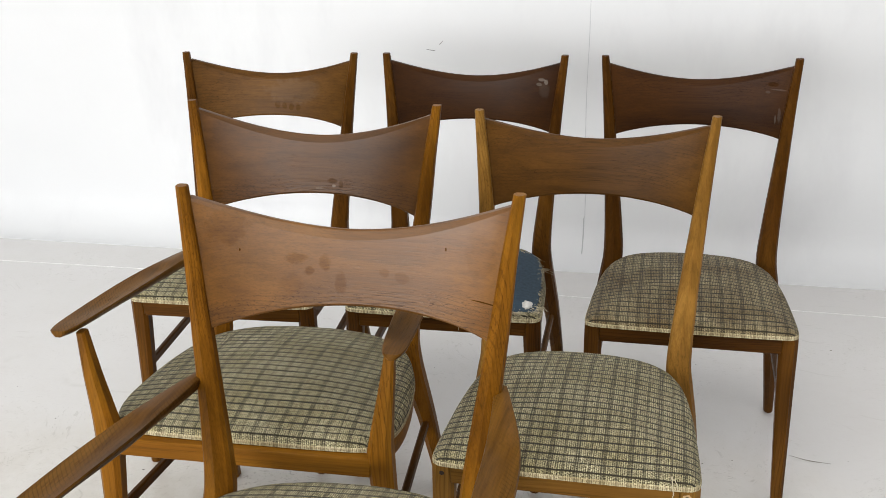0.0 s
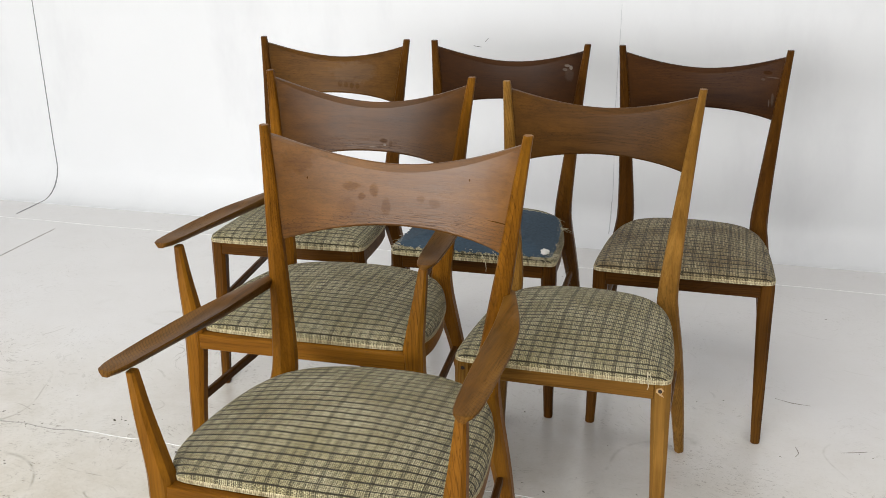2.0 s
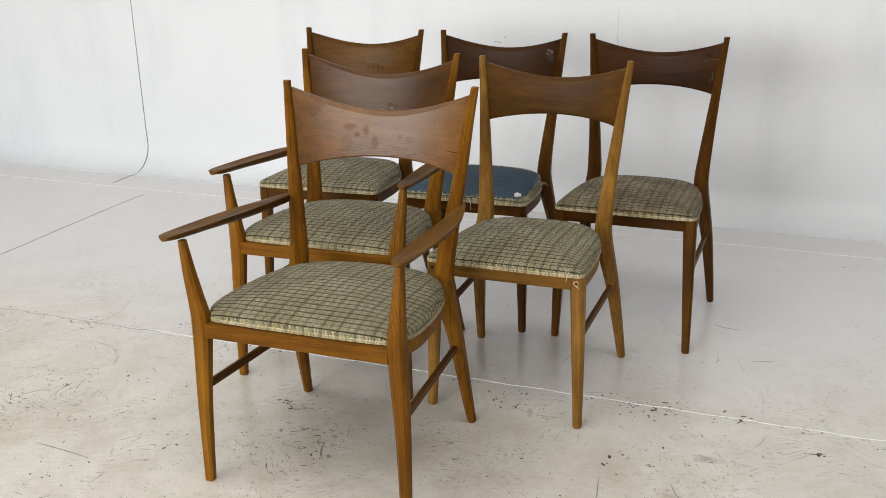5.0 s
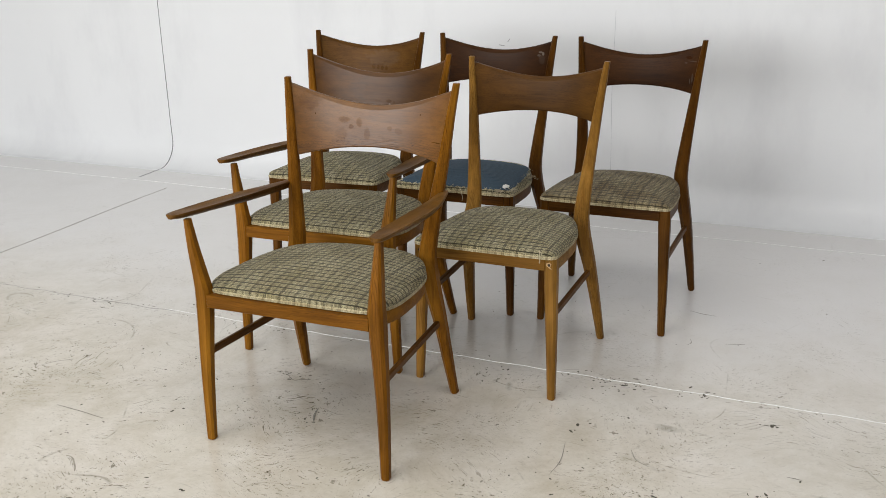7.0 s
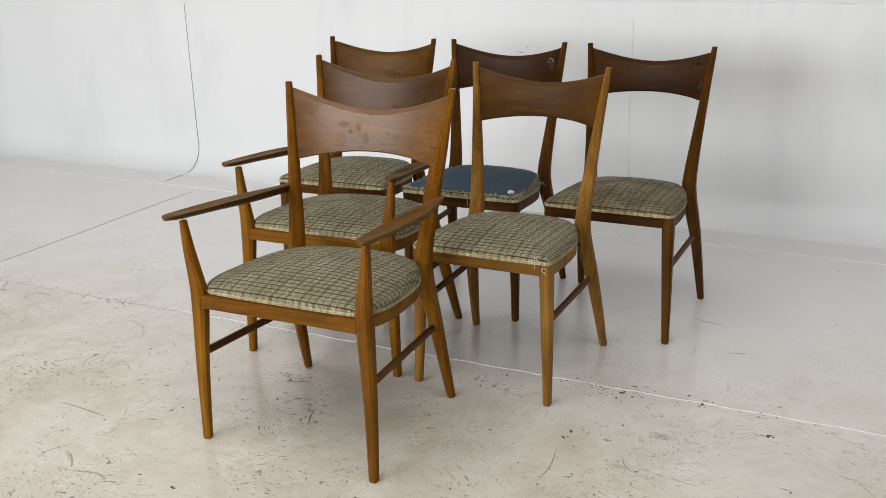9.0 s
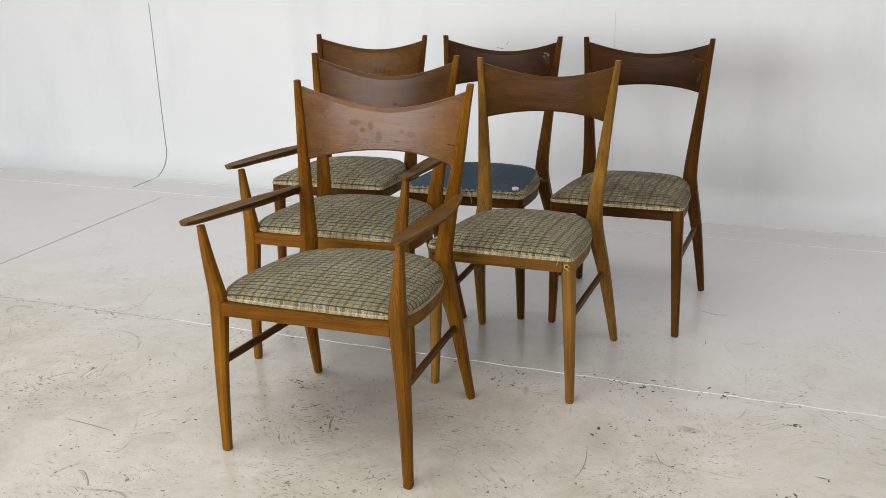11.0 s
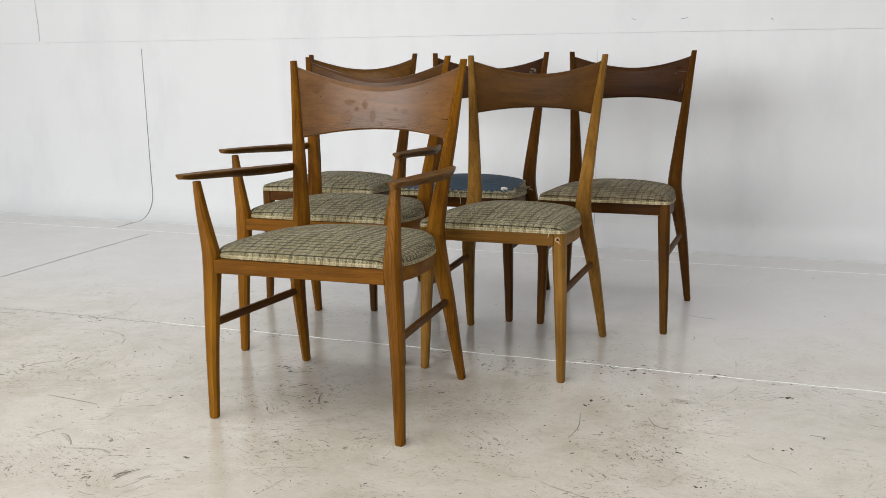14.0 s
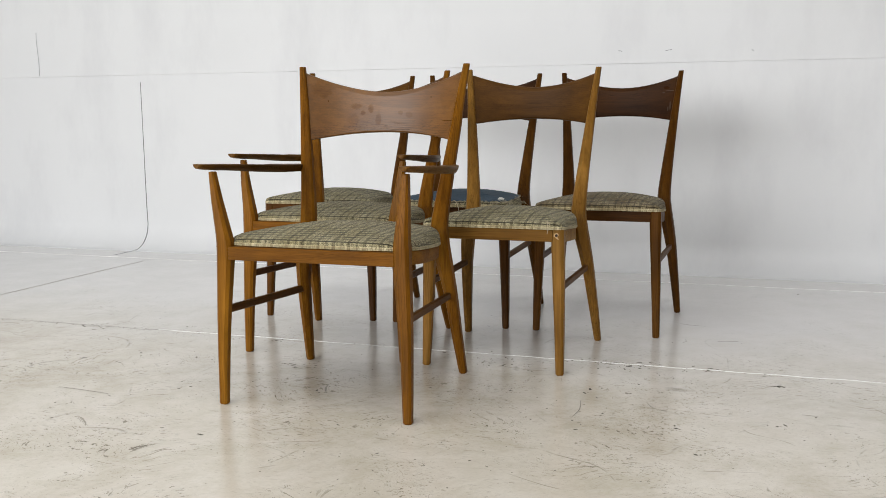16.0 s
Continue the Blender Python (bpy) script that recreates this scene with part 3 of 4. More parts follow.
GOLD = ((0.114, 0.0415, 0.0034), (0.212, 0.083, 0.0066), (0.305, 0.135, 0.0130))
HONEY = ((0.172, 0.078, 0.0125), (0.265, 0.129, 0.0245), (0.345, 0.180, 0.040))
BROWN = ((0.0639, 0.023, 0.0025), (0.1015, 0.0385, 0.0044), (0.1504, 0.063, 0.0085))
ROSY = ((0.1062, 0.0405, 0.0059), (0.1548, 0.0626, 0.0095), (0.2025, 0.0873, 0.0149))
RUSSET = ((0.0731, 0.0279, 0.0043), (0.1084, 0.0434, 0.0069), (0.1436, 0.0611, 0.0108))
UMBER = ((0.0281, 0.009, 0.0011), (0.0515, 0.0175, 0.0023), (0.0803, 0.0296, 0.0045))
TAN = ((0.0594, 0.0236, 0.0029), (0.1008, 0.0418, 0.0054), (0.1395, 0.0621, 0.0095))
ARMTOP = ((0.070, 0.028, 0.0042), (0.135, 0.059, 0.0092), (0.21, 0.101, 0.018))

STAIN, CHALK, SCRATCH = (0.03, 0.012, 0.006), (0.6, 0.55, 0.48), (0.025, 0.012, 0.006)
SPOTS_A1 = [(-0.102, 0.777, 0.019, 0.010, 0.48, STAIN), (-0.060, 0.769, 0.010, 0.015, 0.45, STAIN), (-0.083, 0.757, 0.009, 0.008, 0.5, STAIN), (-0.035, 0.737, 0.010, 0.022, 0.4, STAIN), (-0.110, 0.737, 0.020, 0.020, 0.2, STAIN), (0.033, 0.756, 0.009, 0.009, 0.4, STAIN), (0.062, 0.750, 0.013, 0.010, 0.3, STAIN), (-0.185, 0.793, 0.0016, 0.003, 2.4, SCRATCH), (0.198, 0.733, 0.03, 0.0012, 2.4, SCRATCH), (0.129, 0.801, 0.0016, 0.003, 1.6, SCRATCH), (-0.20, 0.828, 0.035, 0.03, 0.35, STAIN), (0.185, 0.80, 0.03, 0.035, 0.2, STAIN)]
SPOTS_A2 = [(0.027, 0.728, 0.014, 0.006, 0.7, SCRATCH), (0.0, 0.712, 0.012, 0.003, 0.4, CHALK), (0.045, 0.722, 0.006, 0.010, 0.55, SCRATCH), (0.030, 0.718, 0.004, 0.003, 0.6, CHALK), (-0.21, 0.705, 0.02, 0.012, 0.4, STAIN), (0.08, 0.83, 0.003, 0.003, 2.0, SCRATCH)]
SPOTS_S2 = [(0.165, 0.833, 0.014, 0.006, 1.0, SCRATCH), (0.18, 0.822, 0.02, 0.002, 0.2, CHALK), (0.155, 0.815, 0.006, 0.003, 0.15, CHALK), (0.182, 0.768, 0.004, 0.020, 0.2, CHALK), (0.174, 0.757, 0.002, 0.012, 0.3, CHALK)]
SPOTS_S3 = [(0.162, 0.833, 0.010, 0.004, 0.55, CHALK), (0.173, 0.828, 0.006, 0.007, 0.65, CHALK), (0.156, 0.822, 0.008, 0.004, 0.35, CHALK), (0.17, 0.81, 0.014, 0.020, 0.10, CHALK)]
SPOTS_S4 = [(0.005, 0.758, 0.007, 0.010, 0.75, STAIN), (0.024, 0.756, 0.007, 0.010, 0.75, STAIN), (0.042, 0.754, 0.008, 0.010, 0.75, STAIN), (0.060, 0.752, 0.007, 0.009, 0.7, STAIN), (0.05, 0.792, 0.08, 0.035, 0.09, CHALK)]
ARM_GROUP, SIDE_GROUP = "armchairs of the dining set", "side chairs of the dining set"
chair_a1, pad_a1 = build_chair("dining_armchair", ARMED, pose(-0.383, 1.135, 0, 0, 0, -2.0), wood_set("front_armchair", GOLD, ROSY, 0.33, 0.34, SPOTS_A1, 0.44, 0.735), "walnut dining armchair with stained reddish bow-tie back and tweed seat", ARM_GROUP, arms=True, slack=racked)
chair_a2, pad_a2 = build_chair("dining_armchair", ARMED, pose(-0.614, 1.679, 0, 0, 0, 1.1), wood_set("rear_armchair", GOLD, RUSSET, 0.33, 0.34, SPOTS_A2, 0.26, 0.745), "walnut dining armchair with scratched dark bow-tie back, behind another armchair", ARM_GROUP, arms=True)
chair_s1, pad_s1 = build_chair("dining_chair", SIDE, pose(-0.063, 1.664, 0, 0, 0, -0.4), wood_set("honey_chair", HONEY, TAN), "honey-coloured dining chair with chipped front corner and tweed seat", SIDE_GROUP)
chair_s2, pad_s2 = build_chair("dining_chair", SIDE, pose(0.139, 2.218, 0, 0, 0, -0.15), wood_set("dark_chair", BROWN, UMBER, 0.4, 0.2, SPOTS_S2), "dark walnut dining chair with soiled tweed seat, near the wall", SIDE_GROUP, CLOTH_SOILED, slack=tucked)
chair_s3, pad_s3 = build_chair("dining_chair", SIDE, pose(-0.385, 2.211, 0, 0, 0, 1.0), wood_set("torn_chair", BROWN, UMBER, 0.4, 0.2, SPOTS_S3), "dark walnut dining chair with torn seat showing blue lining", SIDE_GROUP)
chair_s4, pad_s4 = build_chair("dining_chair", SIDE, pose(-0.892, 2.191, 0, 0, 0, 3.0), wood_set("olive_chair", BROWN, TAN, 0.4, 0.2, SPOTS_S4), "brown walnut dining chair with faded back and tweed seat", SIDE_GROUP)


# ---- wear on two of the seats ----
def lining(pad, inside, lift, step=0.004):
    """A sheet that lies on top of a pad wherever inside(x, y) holds."""
    tops = np.array([v.co for v in pad.data.vertices if v.co.z > RAIL_TOP + 0.0155 - sunk(v.co.y) * (1 - FILL / SLOPE)])

    def height(x, y):
        d = (tops[:, 0] - x) ** 2 + (tops[:, 1] - y) ** 2 + 1e-7
        near = np.argsort(d)[:5]
        w = 1 / d[near]
        return float((tops[near, 2] * w).sum() / w.sum())

    bm = bmesh.new()
    made = {}

    def vert(i, j):
        if (i, j) not in made:
            x, y = i * step, j * step
            made[i, j] = bm.verts.new((x, y, height(x, y) + lift))
        return made[i, j]

    for i in range(-60, 60):
        for j in range(-66, 50):
            if inside((i + 0.5) * step, (j + 0.5) * step):
                bm.faces.new([vert(*q) for q in ((i, j), (i + 1, j), (i + 1, j + 1), (i, j + 1))])
    for _ in range(2):
        bmesh.ops.smooth_vert(bm, verts=bm.verts[:], factor=0.5, use_axis_x=True, use_axis_y=True, use_axis_z=True)
    return bm, height


def thread(bm, points, r):
    """A thin three-sided strand through points."""
    rows = []
    for i, p in enumerate(points):
        k = r * (1 - 0.4 * i / (len(points) - 1))
        rows.append([bm.verts.new((p[0] + k * math.cos(a), p[1] + k * math.sin(a), p[2] + k * 0.6 * math.cos(a + 1))) for a in (0, 2.1, 4.2)])
    for a, b in zip(rows, rows[1:]):
        for k in range(3):
            bm.faces.new((a[k], a[(k + 1) % 3], b[(k + 1) % 3], b[k]))


rim = plan(SIDE)
rim_out = outward(rim)


def depth_in(x, y):
    """Distance from a point to the seat's outline, negative outside it."""
    inside = False
    for p, q in zip(rim, rim[1:] + rim[:1]):
        if (p[1] > y) != (q[1] > y) and x < p[0] + (q[0] - p[0]) * (y - p[1]) / (q[1] - p[1]):
            inside = not inside
    return (1 if inside else -1) * min(math.hypot(x - p[0], y - p[1]) for p in rim)


def torn(x, y):
    wob = noise.noise(Vector((x * 60, y * 60, 0.3)))
    if y > 0.106 + 0.012 * x + 0.006 * wob:
        return False
    return abs(x) < 0.21 and y > -0.2385 and depth_in(x, y) > 0.0085 + 0.003 * wob and (x / 0.23) ** 4 + (max(0, y) / 0.19) ** 4 < 1


bm, top_of = lining(pad_s3, torn, 0.0020)
part("torn_lining", bm, BLUE, pad_s3, "exposed blue cotton lining", smooth=80)
rng = random.Random(5)
bm = bmesh.new()
for _ in range(520):
    i = rng.randrange(len(rim))
    p, n = rim[i], rim_out[i]
    inset = 0.008 + rng.uniform(-0.003, 0.005)
    x, y = p - n * inset
    x, y = x + rng.uniform(-0.006, 0.006), y + rng.uniform(-0.006, 0.006)
    if y > 0.098:
        y = 0.106 + 0.012 * x + rng.uniform(-0.006, 0.004)
        x = rng.uniform(-0.15, 0.15)
    z = top_of(x, y) + 0.002
    length = rng.uniform(0.005, 0.017)
    turn = rng.uniform(0, 6.28)
    dx, dy = math.cos(turn), math.sin(turn)
    if rng.random() < 0.55:
        dx, dy = -n[0] * 0.8 + 0.5 * dx, -n[1] * 0.8 + 0.5 * dy
    rise = rng.uniform(0.0, 0.5)
    thread(bm, [(x + dx * length * t, y + dy * length * t, z + length * (rise * t - 0.45 * t * t)) for t in (0, 0.35, 0.7, 1)], rng.uniform(0.0007, 0.0014))
for x, y, n in ((0.17, -0.238, 26), (0.205, -0.20, 18), (-0.19, -0.232, 14), (0.19, 0.07, 16)):
    for _ in range(n):
        a = rng.uniform(0, 6.28)
        l = rng.uniform(0.008, 0.022)
        z = RAIL_TOP + 0.026 - sunk(y)
        thread(bm, [(x + 0.012 * rng.uniform(-1, 1) + math.cos(a) * l * t, y - 0.004 + math.sin(a) * l * t * 0.5, z + l * (0.3 * t - 0.9 * t * t)) for t in (0, 0.35, 0.7, 1)], 0.0008)
thread(bm, [(0.030, -0.243, RAIL_TOP + 0.022), (0.036, -0.248, RAIL_TOP + 0.016), (0.041, -0.250, RAIL_TOP + 0.004), (0.043, -0.250, RAIL_TOP - 0.012), (0.042, -0.250, RAIL_TOP - 0.020)], 0.0012)
tagged(part("frayed_threads", bm, CREAM, pad_s3, smooth=0), "frayed cream threads", kind="stuff")
bm = bmesh.new()
bmesh.ops.create_icosphere(bm, subdivisions=3, radius=1.0)
for v in bm.verts:
    k = 1 + 0.55 * noise.noise(v.co * 2.6)
    v.co = Vector((0.184 + 0.010 * k * v.co.x, -0.212 + 0.015 * k * v.co.y, RAIL_TOP + 0.030 + 0.006 * k * v.co.z))
part("batting_tuft", bm, WHITE, pad_s3, "white cotton batting showing through", smooth=80)

bm, _ = lining(pad_s1, lambda x, y: ((x - 0.158) / 0.020) ** 2 + ((y + 0.229) / 0.0065) ** 2 < 1 + 0.7 * noise.noise(Vector((x * 150, y * 150, 2))), 0.0028, 0.002)
part("worn_patch", bm, BLUE_GREY, pad_s1, "blue-grey lining showing at a worn corner", smooth=80)
bm = bmesh.new()
thread(bm, [(0.168, -0.237, RAIL_TOP + 0.026), (0.170, -0.243, RAIL_TOP + 0.012), (0.172, -0.245, RAIL_TOP - 0.002), (0.170, -0.245, RAIL_TOP - 0.009)], 0.0014)
thread(bm, [(0.172, -0.238, RAIL_TOP + 0.022), (0.178, -0.243, RAIL_TOP + 0.012), (0.177, -0.244, RAIL_TOP + 0.004)], 0.001)
part("loose_thread", bm, CREAM, pad_s1, smooth=0)


def chip(points, y0, y1):
    """A small raised flake with a given outline in x and z."""
    bm = bmesh.new()
    a = [bm.verts.new((x, y0, z)) for x, z in points]
    b = [bm.verts.new((x * 0.9 + 0.1 * points[0][0], y1, z * 0.9 + 0.1 * points[0][1])) for x, z in points]
    n = len(points)
    for i in range(n):
        bm.faces.new((a[i], a[(i + 1) % n], b[(i + 1) % n], b[i]))
    bm.faces.new(b)
    return bm


def round_dot(x, z, r, n=12):
    return [(x + r * (1 + 0.15 * math.sin(3 * k)) * math.cos(k * 2 * math.pi / n), z + r * math.sin(k * 2 * math.pi / n)) for k in range(n)]


leg_face = -0.2318
part("split_wood", chip([(0.187, 0.412), (0.196, 0.415), (0.201, 0.409), (0.197, 0.402), (0.203, 0.394), (0.194, 0.398), (0.191, 0.401), (0.186, 0.404)], leg_face, leg_face - 0.0006), RAW, chair_s1, "pale split wood round a screw hole")
part("screw_hole", chip(round_dot(0.194, 0.407, 0.0042), leg_face - 0.0006, leg_face - 0.0010), HOLE, chair_s1, "dark empty screw hole")
part("screw_hole", chip(round_dot(-0.196, 0.407, 0.0042), leg_face, leg_face - 0.0006), HOLE, chair_s1, "dark empty screw hole")

# ---- the studio ----
WALL_Y, COVE, LEDGE = 3.425, 0.14, 0.96
X0, X1, Y0, HIGH = -7.0, 6.0, -5.5, 4.0


def sheet(x0, x1, rows, bm=None):
    """A long sheet through rows of (y, z)."""
    bm = bm or bmesh.new()
    a = [bm.verts.new((x0, y, z)) for y, z in rows]
    b = [bm.verts.new((x1, y, z)) for y, z in rows]
    for i in range(len(rows) - 1):
        bm.faces.new((a[i], a[i + 1], b[i + 1], b[i]))
    return bm


floor = tagged(link_mesh("floor", box((X0, Y0, -0.2), (X1, WALL_Y, 0.0)), FLOOR, smooth=0), "glossy white painted concrete floor with scuffs and dirt", "floor", kind="structure")
arc = [(WALL_Y - COVE + COVE * math.sin(a), COVE - COVE * math.cos(a)) for a in [i * math.pi / 2 / 16 for i in range(17)]]
arc[0] = (arc[0][0] - 0.02, 0.0012)
rows = arc + [(WALL_Y, LEDGE), (WALL_Y + 0.2, LEDGE), (WALL_Y + 0.2, -0.2), (WALL_Y - COVE, -0.2)]
bm = sheet(X0, X1, rows + [rows[0]])
bmesh.ops.remove_doubles(bm, verts=bm.verts[:], dist=1e-5)
tagged(link_mesh("wall_back_cove", bm, WALL, smooth=25), "white curved cyclorama wall with grey smudges", "wall", kind="structure")
tagged(link_mesh("wall_back_upper", box((X0, WALL_Y - 0.002, LEDGE + 0.0006), (X1, WALL_Y + 0.2, HIGH)), WALL, smooth=0), "white painted wall panel above a joint", "wall", kind="structure")
# unseen walls and ceiling, added to enclose the set and cut bounced light
tagged(link_mesh("wall_left", box((X0 - 0.2, Y0, -0.2), (X0, WALL_Y + 0.2, HIGH)), UNSEEN_WALL, smooth=0), "unseen plain grey wall, added to enclose the light", "wall", kind="structure")
tagged(link_mesh("wall_right", box((X1, Y0, -0.2), (X1 + 0.2, WALL_Y + 0.2, HIGH)), UNSEEN_WALL, smooth=0), "unseen plain grey wall, added to enclose the light", "wall", kind="structure")
tagged(link_mesh("wall_behind", box((X0 - 0.2, Y0 - 0.2, -0.2), (X1 + 0.2, Y0, HIGH)), UNSEEN_WALL, smooth=0), "unseen plain grey wall, added to enclose the light", "wall", kind="structure")
tagged(link_mesh("ceiling", box((X0 - 0.2, Y0 - 0.2, HIGH), (X1 + 0.2, WALL_Y + 0.2, HIGH + 0.2)), UNSEEN_CEIL, smooth=0), "unseen plain grey ceiling, added to enclose the light", "ceiling", kind="structure")


def strip(name, points, width, material, label, up=(0, 0, 1), proud=0.0012):
    """A thin flat ribbon along points, laid on a surface whose normal is up."""
    pts = [Vector(p) for p in points]
    bm = bmesh.new()
    rows = []
    for i, p in enumerate(pts):
        d = (pts[min(i + 1, len(pts) - 1)] - pts[max(i - 1, 0)]).normalized()
        n = Vector(up(i)) if callable(up) else Vector(up)
        side = d.cross(n).normalized() * (width(i) if callable(width) else width) / 2
        rows.append([bm.verts.new(q) for q in (p - side, p - side * 0.6 + n * proud, p + side * 0.6 + n * proud, p + side)])
    for a, b in zip(rows, rows[1:]):
        for k in range(3):
            bm.faces.new((a[k], a[k + 1], b[k + 1], b[k]))
    return tagged(link_mesh(name, bm, material, smooth=0), label, "joint line", kind="structure")


# joint of two cyclorama sections: down the wall, round the cove and along the floor
turns = [math.pi / 2 * i / 20 for i in range(21)]
joint = [(-2.668, 3.11 + 0.045 * i, 0.0005) for i in range(5)] + [(-2.668, WALL_Y - COVE + COVE * math.sin(a), COVE - COVE * math.cos(a)) for a in turns[2:]] + [(-2.67, WALL_Y, COVE + (0.92 - COVE) * i / 8) for i in range(1, 9)]
curl = [(0, 0, 1)] * 5 + [(0, -math.sin(a), math.cos(a)) for a in turns[2:]] + [(0, -1, 0)] * 8
strip("trim_wall_joint", joint, lambda i: 0.0075 - 0.004 * abs(i - 14) / 20, SEAM, "dark hairline joint in the curved wall", lambda i: curl[i])
strip("trim_wall_crack", [(-0.187 + 0.003 * math.sin(9 * z), WALL_Y, z) for z in [COVE + 0.075 * i for i in range(11)]], 0.002, SEAM_PALE, "faint grey vertical joint in the wall", (0, -1, 0))
strip("trim_wall_crack", [(-0.187, WALL_Y - COVE + COVE * math.sin(a), COVE - COVE * math.cos(a)) for a in turns[8:]], 0.004, SEAM_SOFT, "dark crack in the curved wall", lambda i: (0, -math.sin(turns[8 + i]), math.cos(turns[8 + i])))
for x, z, dx, dz in ((-0.735, 0.722, 0.030, -0.004), (-0.690, 0.738, 0.012, 0.014), (-0.032, 1.021, 0.018, -0.004), (0.183, 1.015, 0.030, 0.005), (0.561, 1.010, 0.010, -0.005)):
    y = WALL_Y - (0.002 if z > LEDGE else 0.0)
    tagged(strip("wall_mark", [(x + dx * t, y, z + dz * t) for t in (0, 0.35, 0.7, 1)], 0.0022, SEAM, "", (0, -1, 0), 0.0008), "small dark scuff mark on the white wall", "scuff", "scuffs on the wall", "thing")
strip("trim_upper_joint", [(-3.35 + 0.004 * math.sin(20 * z), WALL_Y - 0.004, z) for z in [0.97 + 0.03 * i for i in range(9)]], 0.004, SEAM_SOFT, "faint grey joint in the upper wall", (0, -1, 0))
strip("trim_floor_joint", [(-2.385 - 0.042 * i / 10 - 0.004 * math.sin(i), 2.98 - 0.19 * i, 0.0) for i in range(16)], 0.006, SEAM_DIRT, "thin grey floor joint")
strip("trim_floor_crack", [(-3.6 + 0.05 * i, 1.607 + 0.004 * math.sin(1.7 * i) + 0.003 * math.sin(4.1 * i), 0.0) for i in range(47)], 0.0028, SEAM_DIRT, "dirty crack along a floor joint", proud=0.0008)
strip("trim_floor_ridge", [(-1.35 + 0.05 * i, 1.614 + 0.003 * math.sin(1.7 * i), 0.0) for i in range(120)], 0.0021, RIDGE, "raised white paint ridge along a floor joint", proud=0.0014)
strip("trim_cove_foot", [(-6.5 + 0.25 * i, 3.06 + 0.004 * math.sin(2.1 * i), 0.0) for i in range(50)], 0.004, RIDGE, "white paint ridge at the foot of the cove", proud=0.0012)


# ---- particular scratches and flakes of dirt on the floor ----
def scratch(points, width):
    """A thin dark scrape, tapering to its ends."""
    pts = spline([(x, y) for x, y in points], 5)
    bm = bmesh.new()
    rows = []
    for i, p in enumerate(pts):
        d = pts[min(i + 1, len(pts) - 1)] - pts[max(i - 1, 0)]
        n = np.array((-d[1], d[0])) / (np.linalg.norm(d) + 1e-9)
        w = 0.27 * width * (0.25 + math.sin(math.pi * (0.08 + 0.84 * i / (len(pts) - 1)))) * (0.7 + 0.5 * noise.noise(Vector((p[0] * 90, p[1] * 90, 0))))
        rows.append([bm.verts.new((*(p + n * w * k), 0.0006 if k else 0.0010)) for k in (-1, 0, 1)])
    for a, b in zip(rows, rows[1:]):
        for k in (0, 1):
            bm.faces.new((a[k], a[k + 1], b[k + 1], b[k]))
    return tagged(link_mesh("floor_scratch", bm, SCRAPE, smooth=0), "thin dark scratch in the floor paint", "scratch", "scratches on the floor")


def grit(places, seed):
    """Flakes of dirt strewn round places of x, y, spread, count and size."""
    rnd = random.Random(seed)
    bm = bmesh.new()
    for x, y, spread, count, size in places:
        for _ in range(count):
            cx, cy = x + rnd.gauss(0, spread), y + rnd.gauss(0, spread)
            r, turn, long = 0.7 * size * rnd.uniform(0.35, 1.0), rnd.uniform(0, 6.28), rnd.uniform(1.0, 2.6)
            ring = []
            for k in range(7):
                a = k * 2 * math.pi / 7
                q = r * rnd.uniform(0.6, 1.2)
                dx, dy = q * long * math.cos(a), q * math.sin(a)
                ring.append(bm.verts.new((cx + dx * math.cos(turn) - dy * math.sin(turn), cy + dx * math.sin(turn) + dy * math.cos(turn), 0.0004)))
            tip = bm.verts.new((cx, cy, 0.0004 + 0.3 * r))
            for k in range(7):
                bm.faces.new((ring[k], ring[(k + 1) % 7], tip))
    return tagged(link_mesh("floor_dirt", bm, DIRT, smooth=0), "small dark flakes of dirt strewn on the floor", "dirt", kind="stuff")


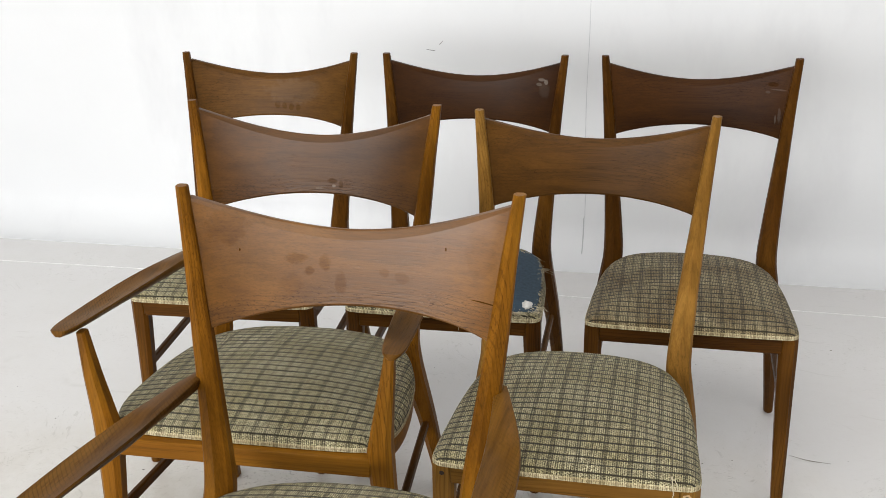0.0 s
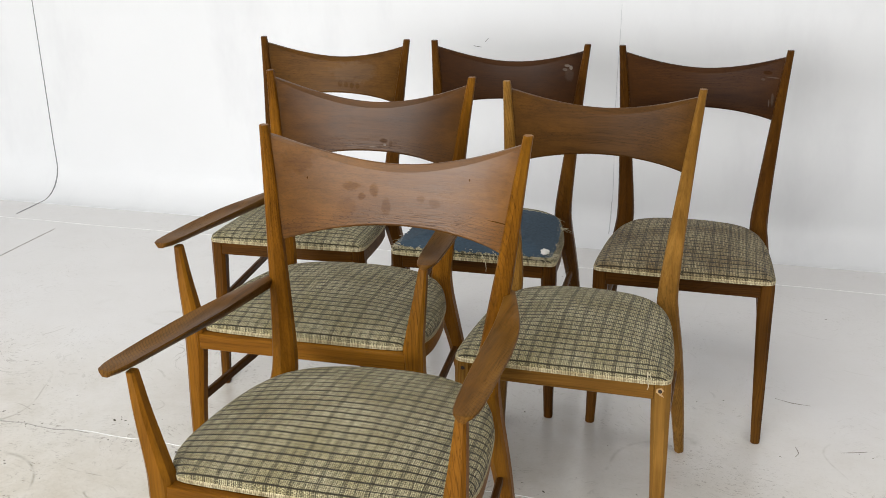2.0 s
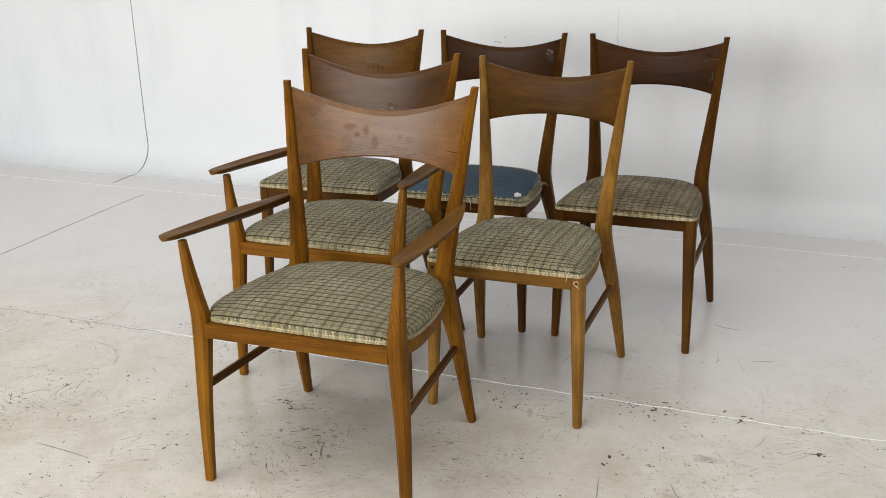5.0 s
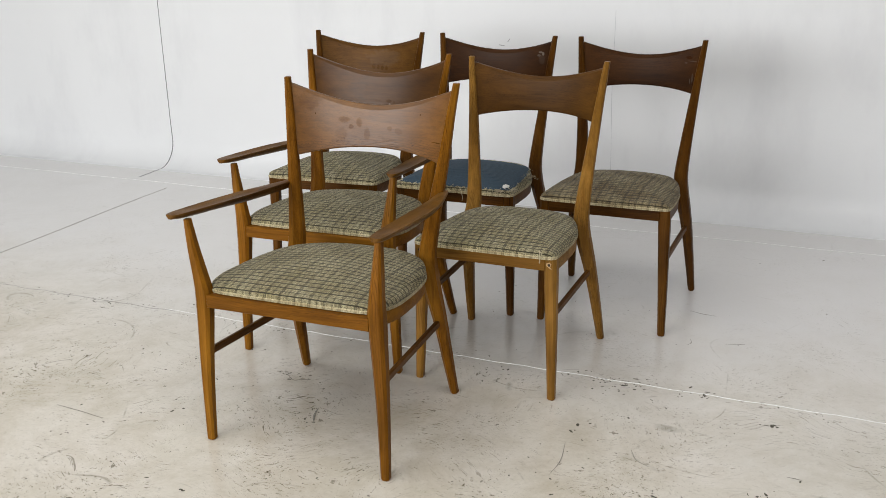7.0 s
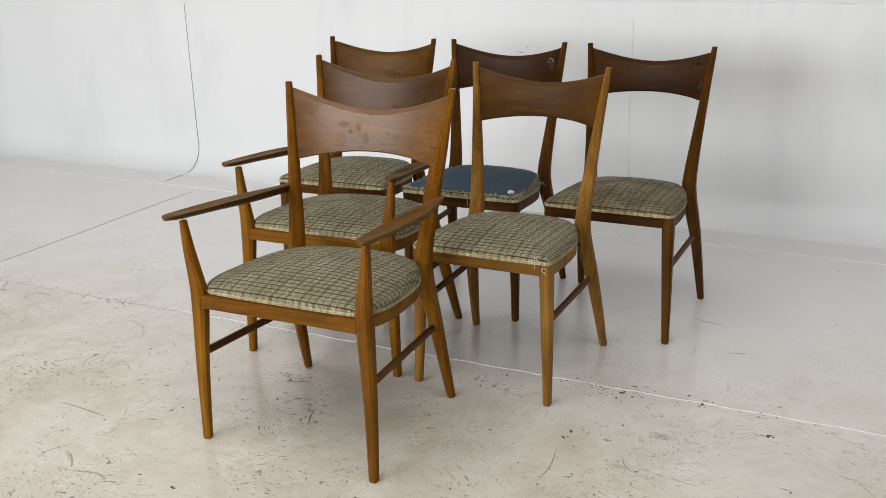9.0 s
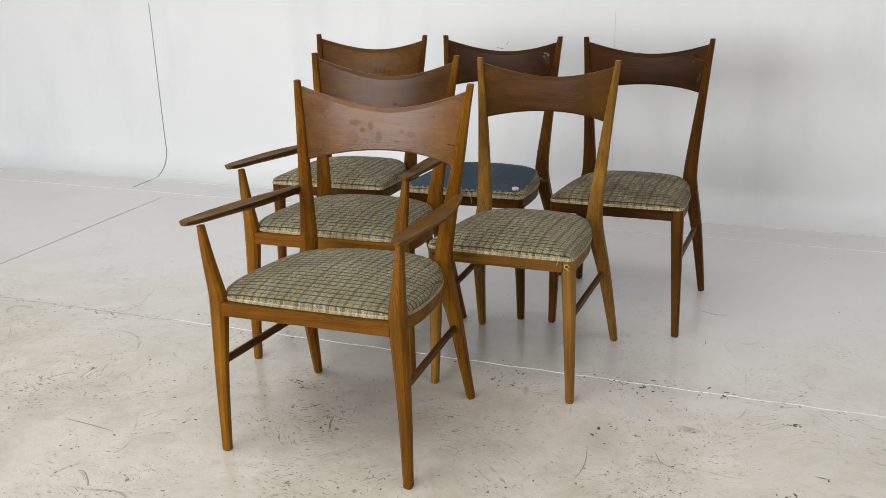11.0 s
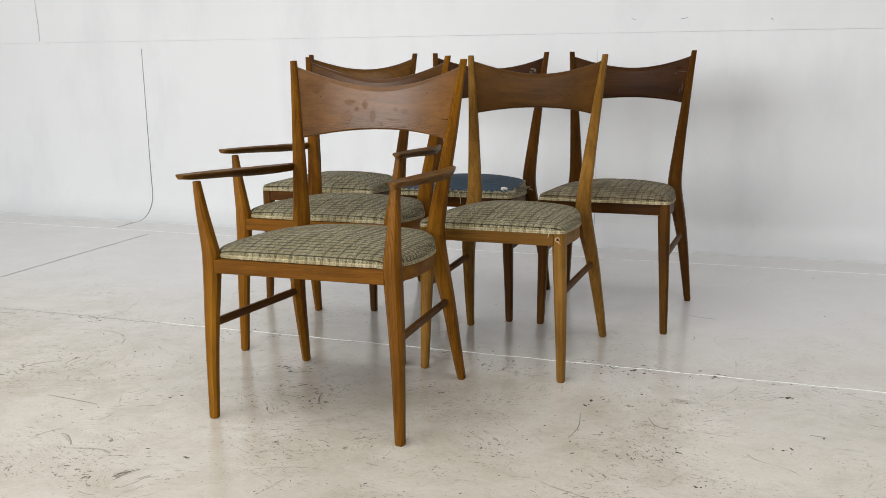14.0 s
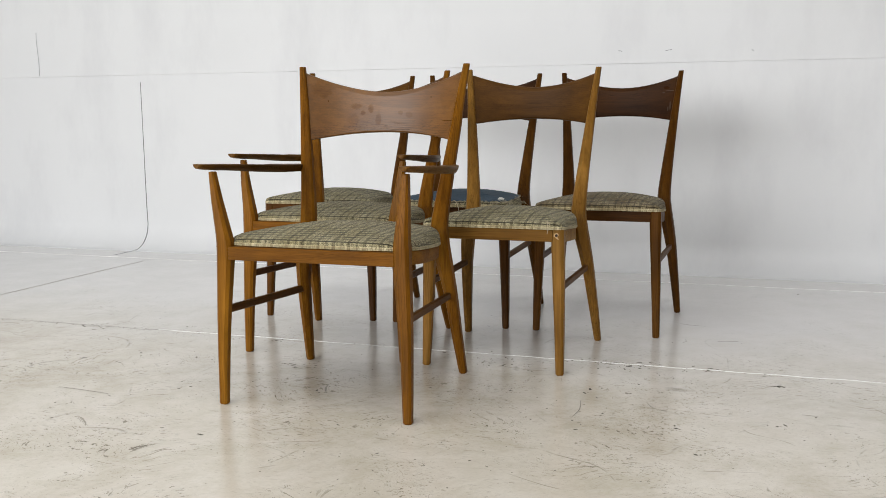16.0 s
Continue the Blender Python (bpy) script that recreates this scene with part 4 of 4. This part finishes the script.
for line, width in (([(-1.181, 0.899), (-1.09, 0.892), (-1.0, 0.881)], 0.006), ([(0.398, 2.232), (0.44, 2.217), (0.489, 2.212)], 0.007), ([(0.544, 1.988), (0.608, 2.008)], 0.006), ([(0.44, 1.99), (0.446, 1.962), (0.437, 1.94)], 0.005), ([(0.801, 1.241), (0.838, 1.238)], 0.008), ([(0.416, 1.238), (0.44, 1.19), (0.477, 1.168)], 0.006), ([(0.248, 1.21), (0.262, 1.12), (0.255, 1.043)], 0.005), ([(-1.434, 1.073), (-1.40, 1.13), (-1.36, 1.16)], 0.006), ([(-0.66, 1.31), (-0.62, 1.28), (-0.60, 1.29), (-0.57, 1.30)], 0.007), ([(-0.46, 1.15), (-0.45, 1.11), (-0.43, 1.07)], 0.012)):
    scratch(line, width)
grit([(-0.634, 1.295, 0.03, 9, 0.004), (-0.444, 1.11, 0.03, 16, 0.0035), (-0.826, 0.989, 0.01, 3, 0.005), (-1.03, 0.786, 0.02, 4, 0.004), (0.838, 2.354, 0.006, 2, 0.006), (0.564, 2.806, 0.003, 1, 0.006), (0.791, 2.925, 0.003, 1, 0.006), (0.743, 1.49, 0.012, 4, 0.006), (0.254, 1.287, 0.012, 3, 0.007), (0.305, 1.586, 0.05, 16, 0.004), (-0.119, 1.54, 0.05, 14, 0.004), (-1.806, 1.606, 0.03, 6, 0.006), (-0.2, 0.7, 0.5, 120, 0.0028), (-1.4, 1.2, 0.5, 110, 0.003), (0.5, 0.9, 0.4, 90, 0.003), (-0.1, 1.5, 0.6, 70, 0.0028), (0.4, 2.3, 0.5, 14, 0.0025)], 11)
grit([(-1.591, 1.592, 0.02, 7, 0.0055), (-1.24, 1.63, 0.03, 8, 0.0055), (-0.65, 1.31, 0.025, 9, 0.0055), (0.31, 1.59, 0.03, 14, 0.0055), (-0.085, 1.541, 0.04, 9, 0.005), (0.05, 1.446, 0.008, 2, 0.008), (0.52, 1.612, 0.02, 7, 0.006), (-0.564, 0.666, 0.012, 3, 0.006), (0.582, 0.87, 0.01, 3, 0.007), (-0.44, 1.10, 0.035, 12, 0.0045), (0.508, 1.048, 0.012, 3, 0.0065), (0.751, 1.127, 0.022, 9, 0.005), (0.829, 1.241, 0.006, 2, 0.007), (0.737, 1.479, 0.012, 3, 0.006), (-1.0, 1.2, 0.16, 22, 0.0045), (-0.80, 0.86, 0.2, 30, 0.0042), (0.25, 1.15, 0.16, 26, 0.0042), (0.40, 1.50, 0.12, 16, 0.005), (-0.15, 0.78, 0.2, 30, 0.004)], 23)
along = random.Random(31)
grit([(along.uniform(-2.3, 0.9), 1.607 + along.gauss(0, 0.012), 0.012, along.randrange(1, 5), along.uniform(0.003, 0.0055)) for _ in range(46)], 37)
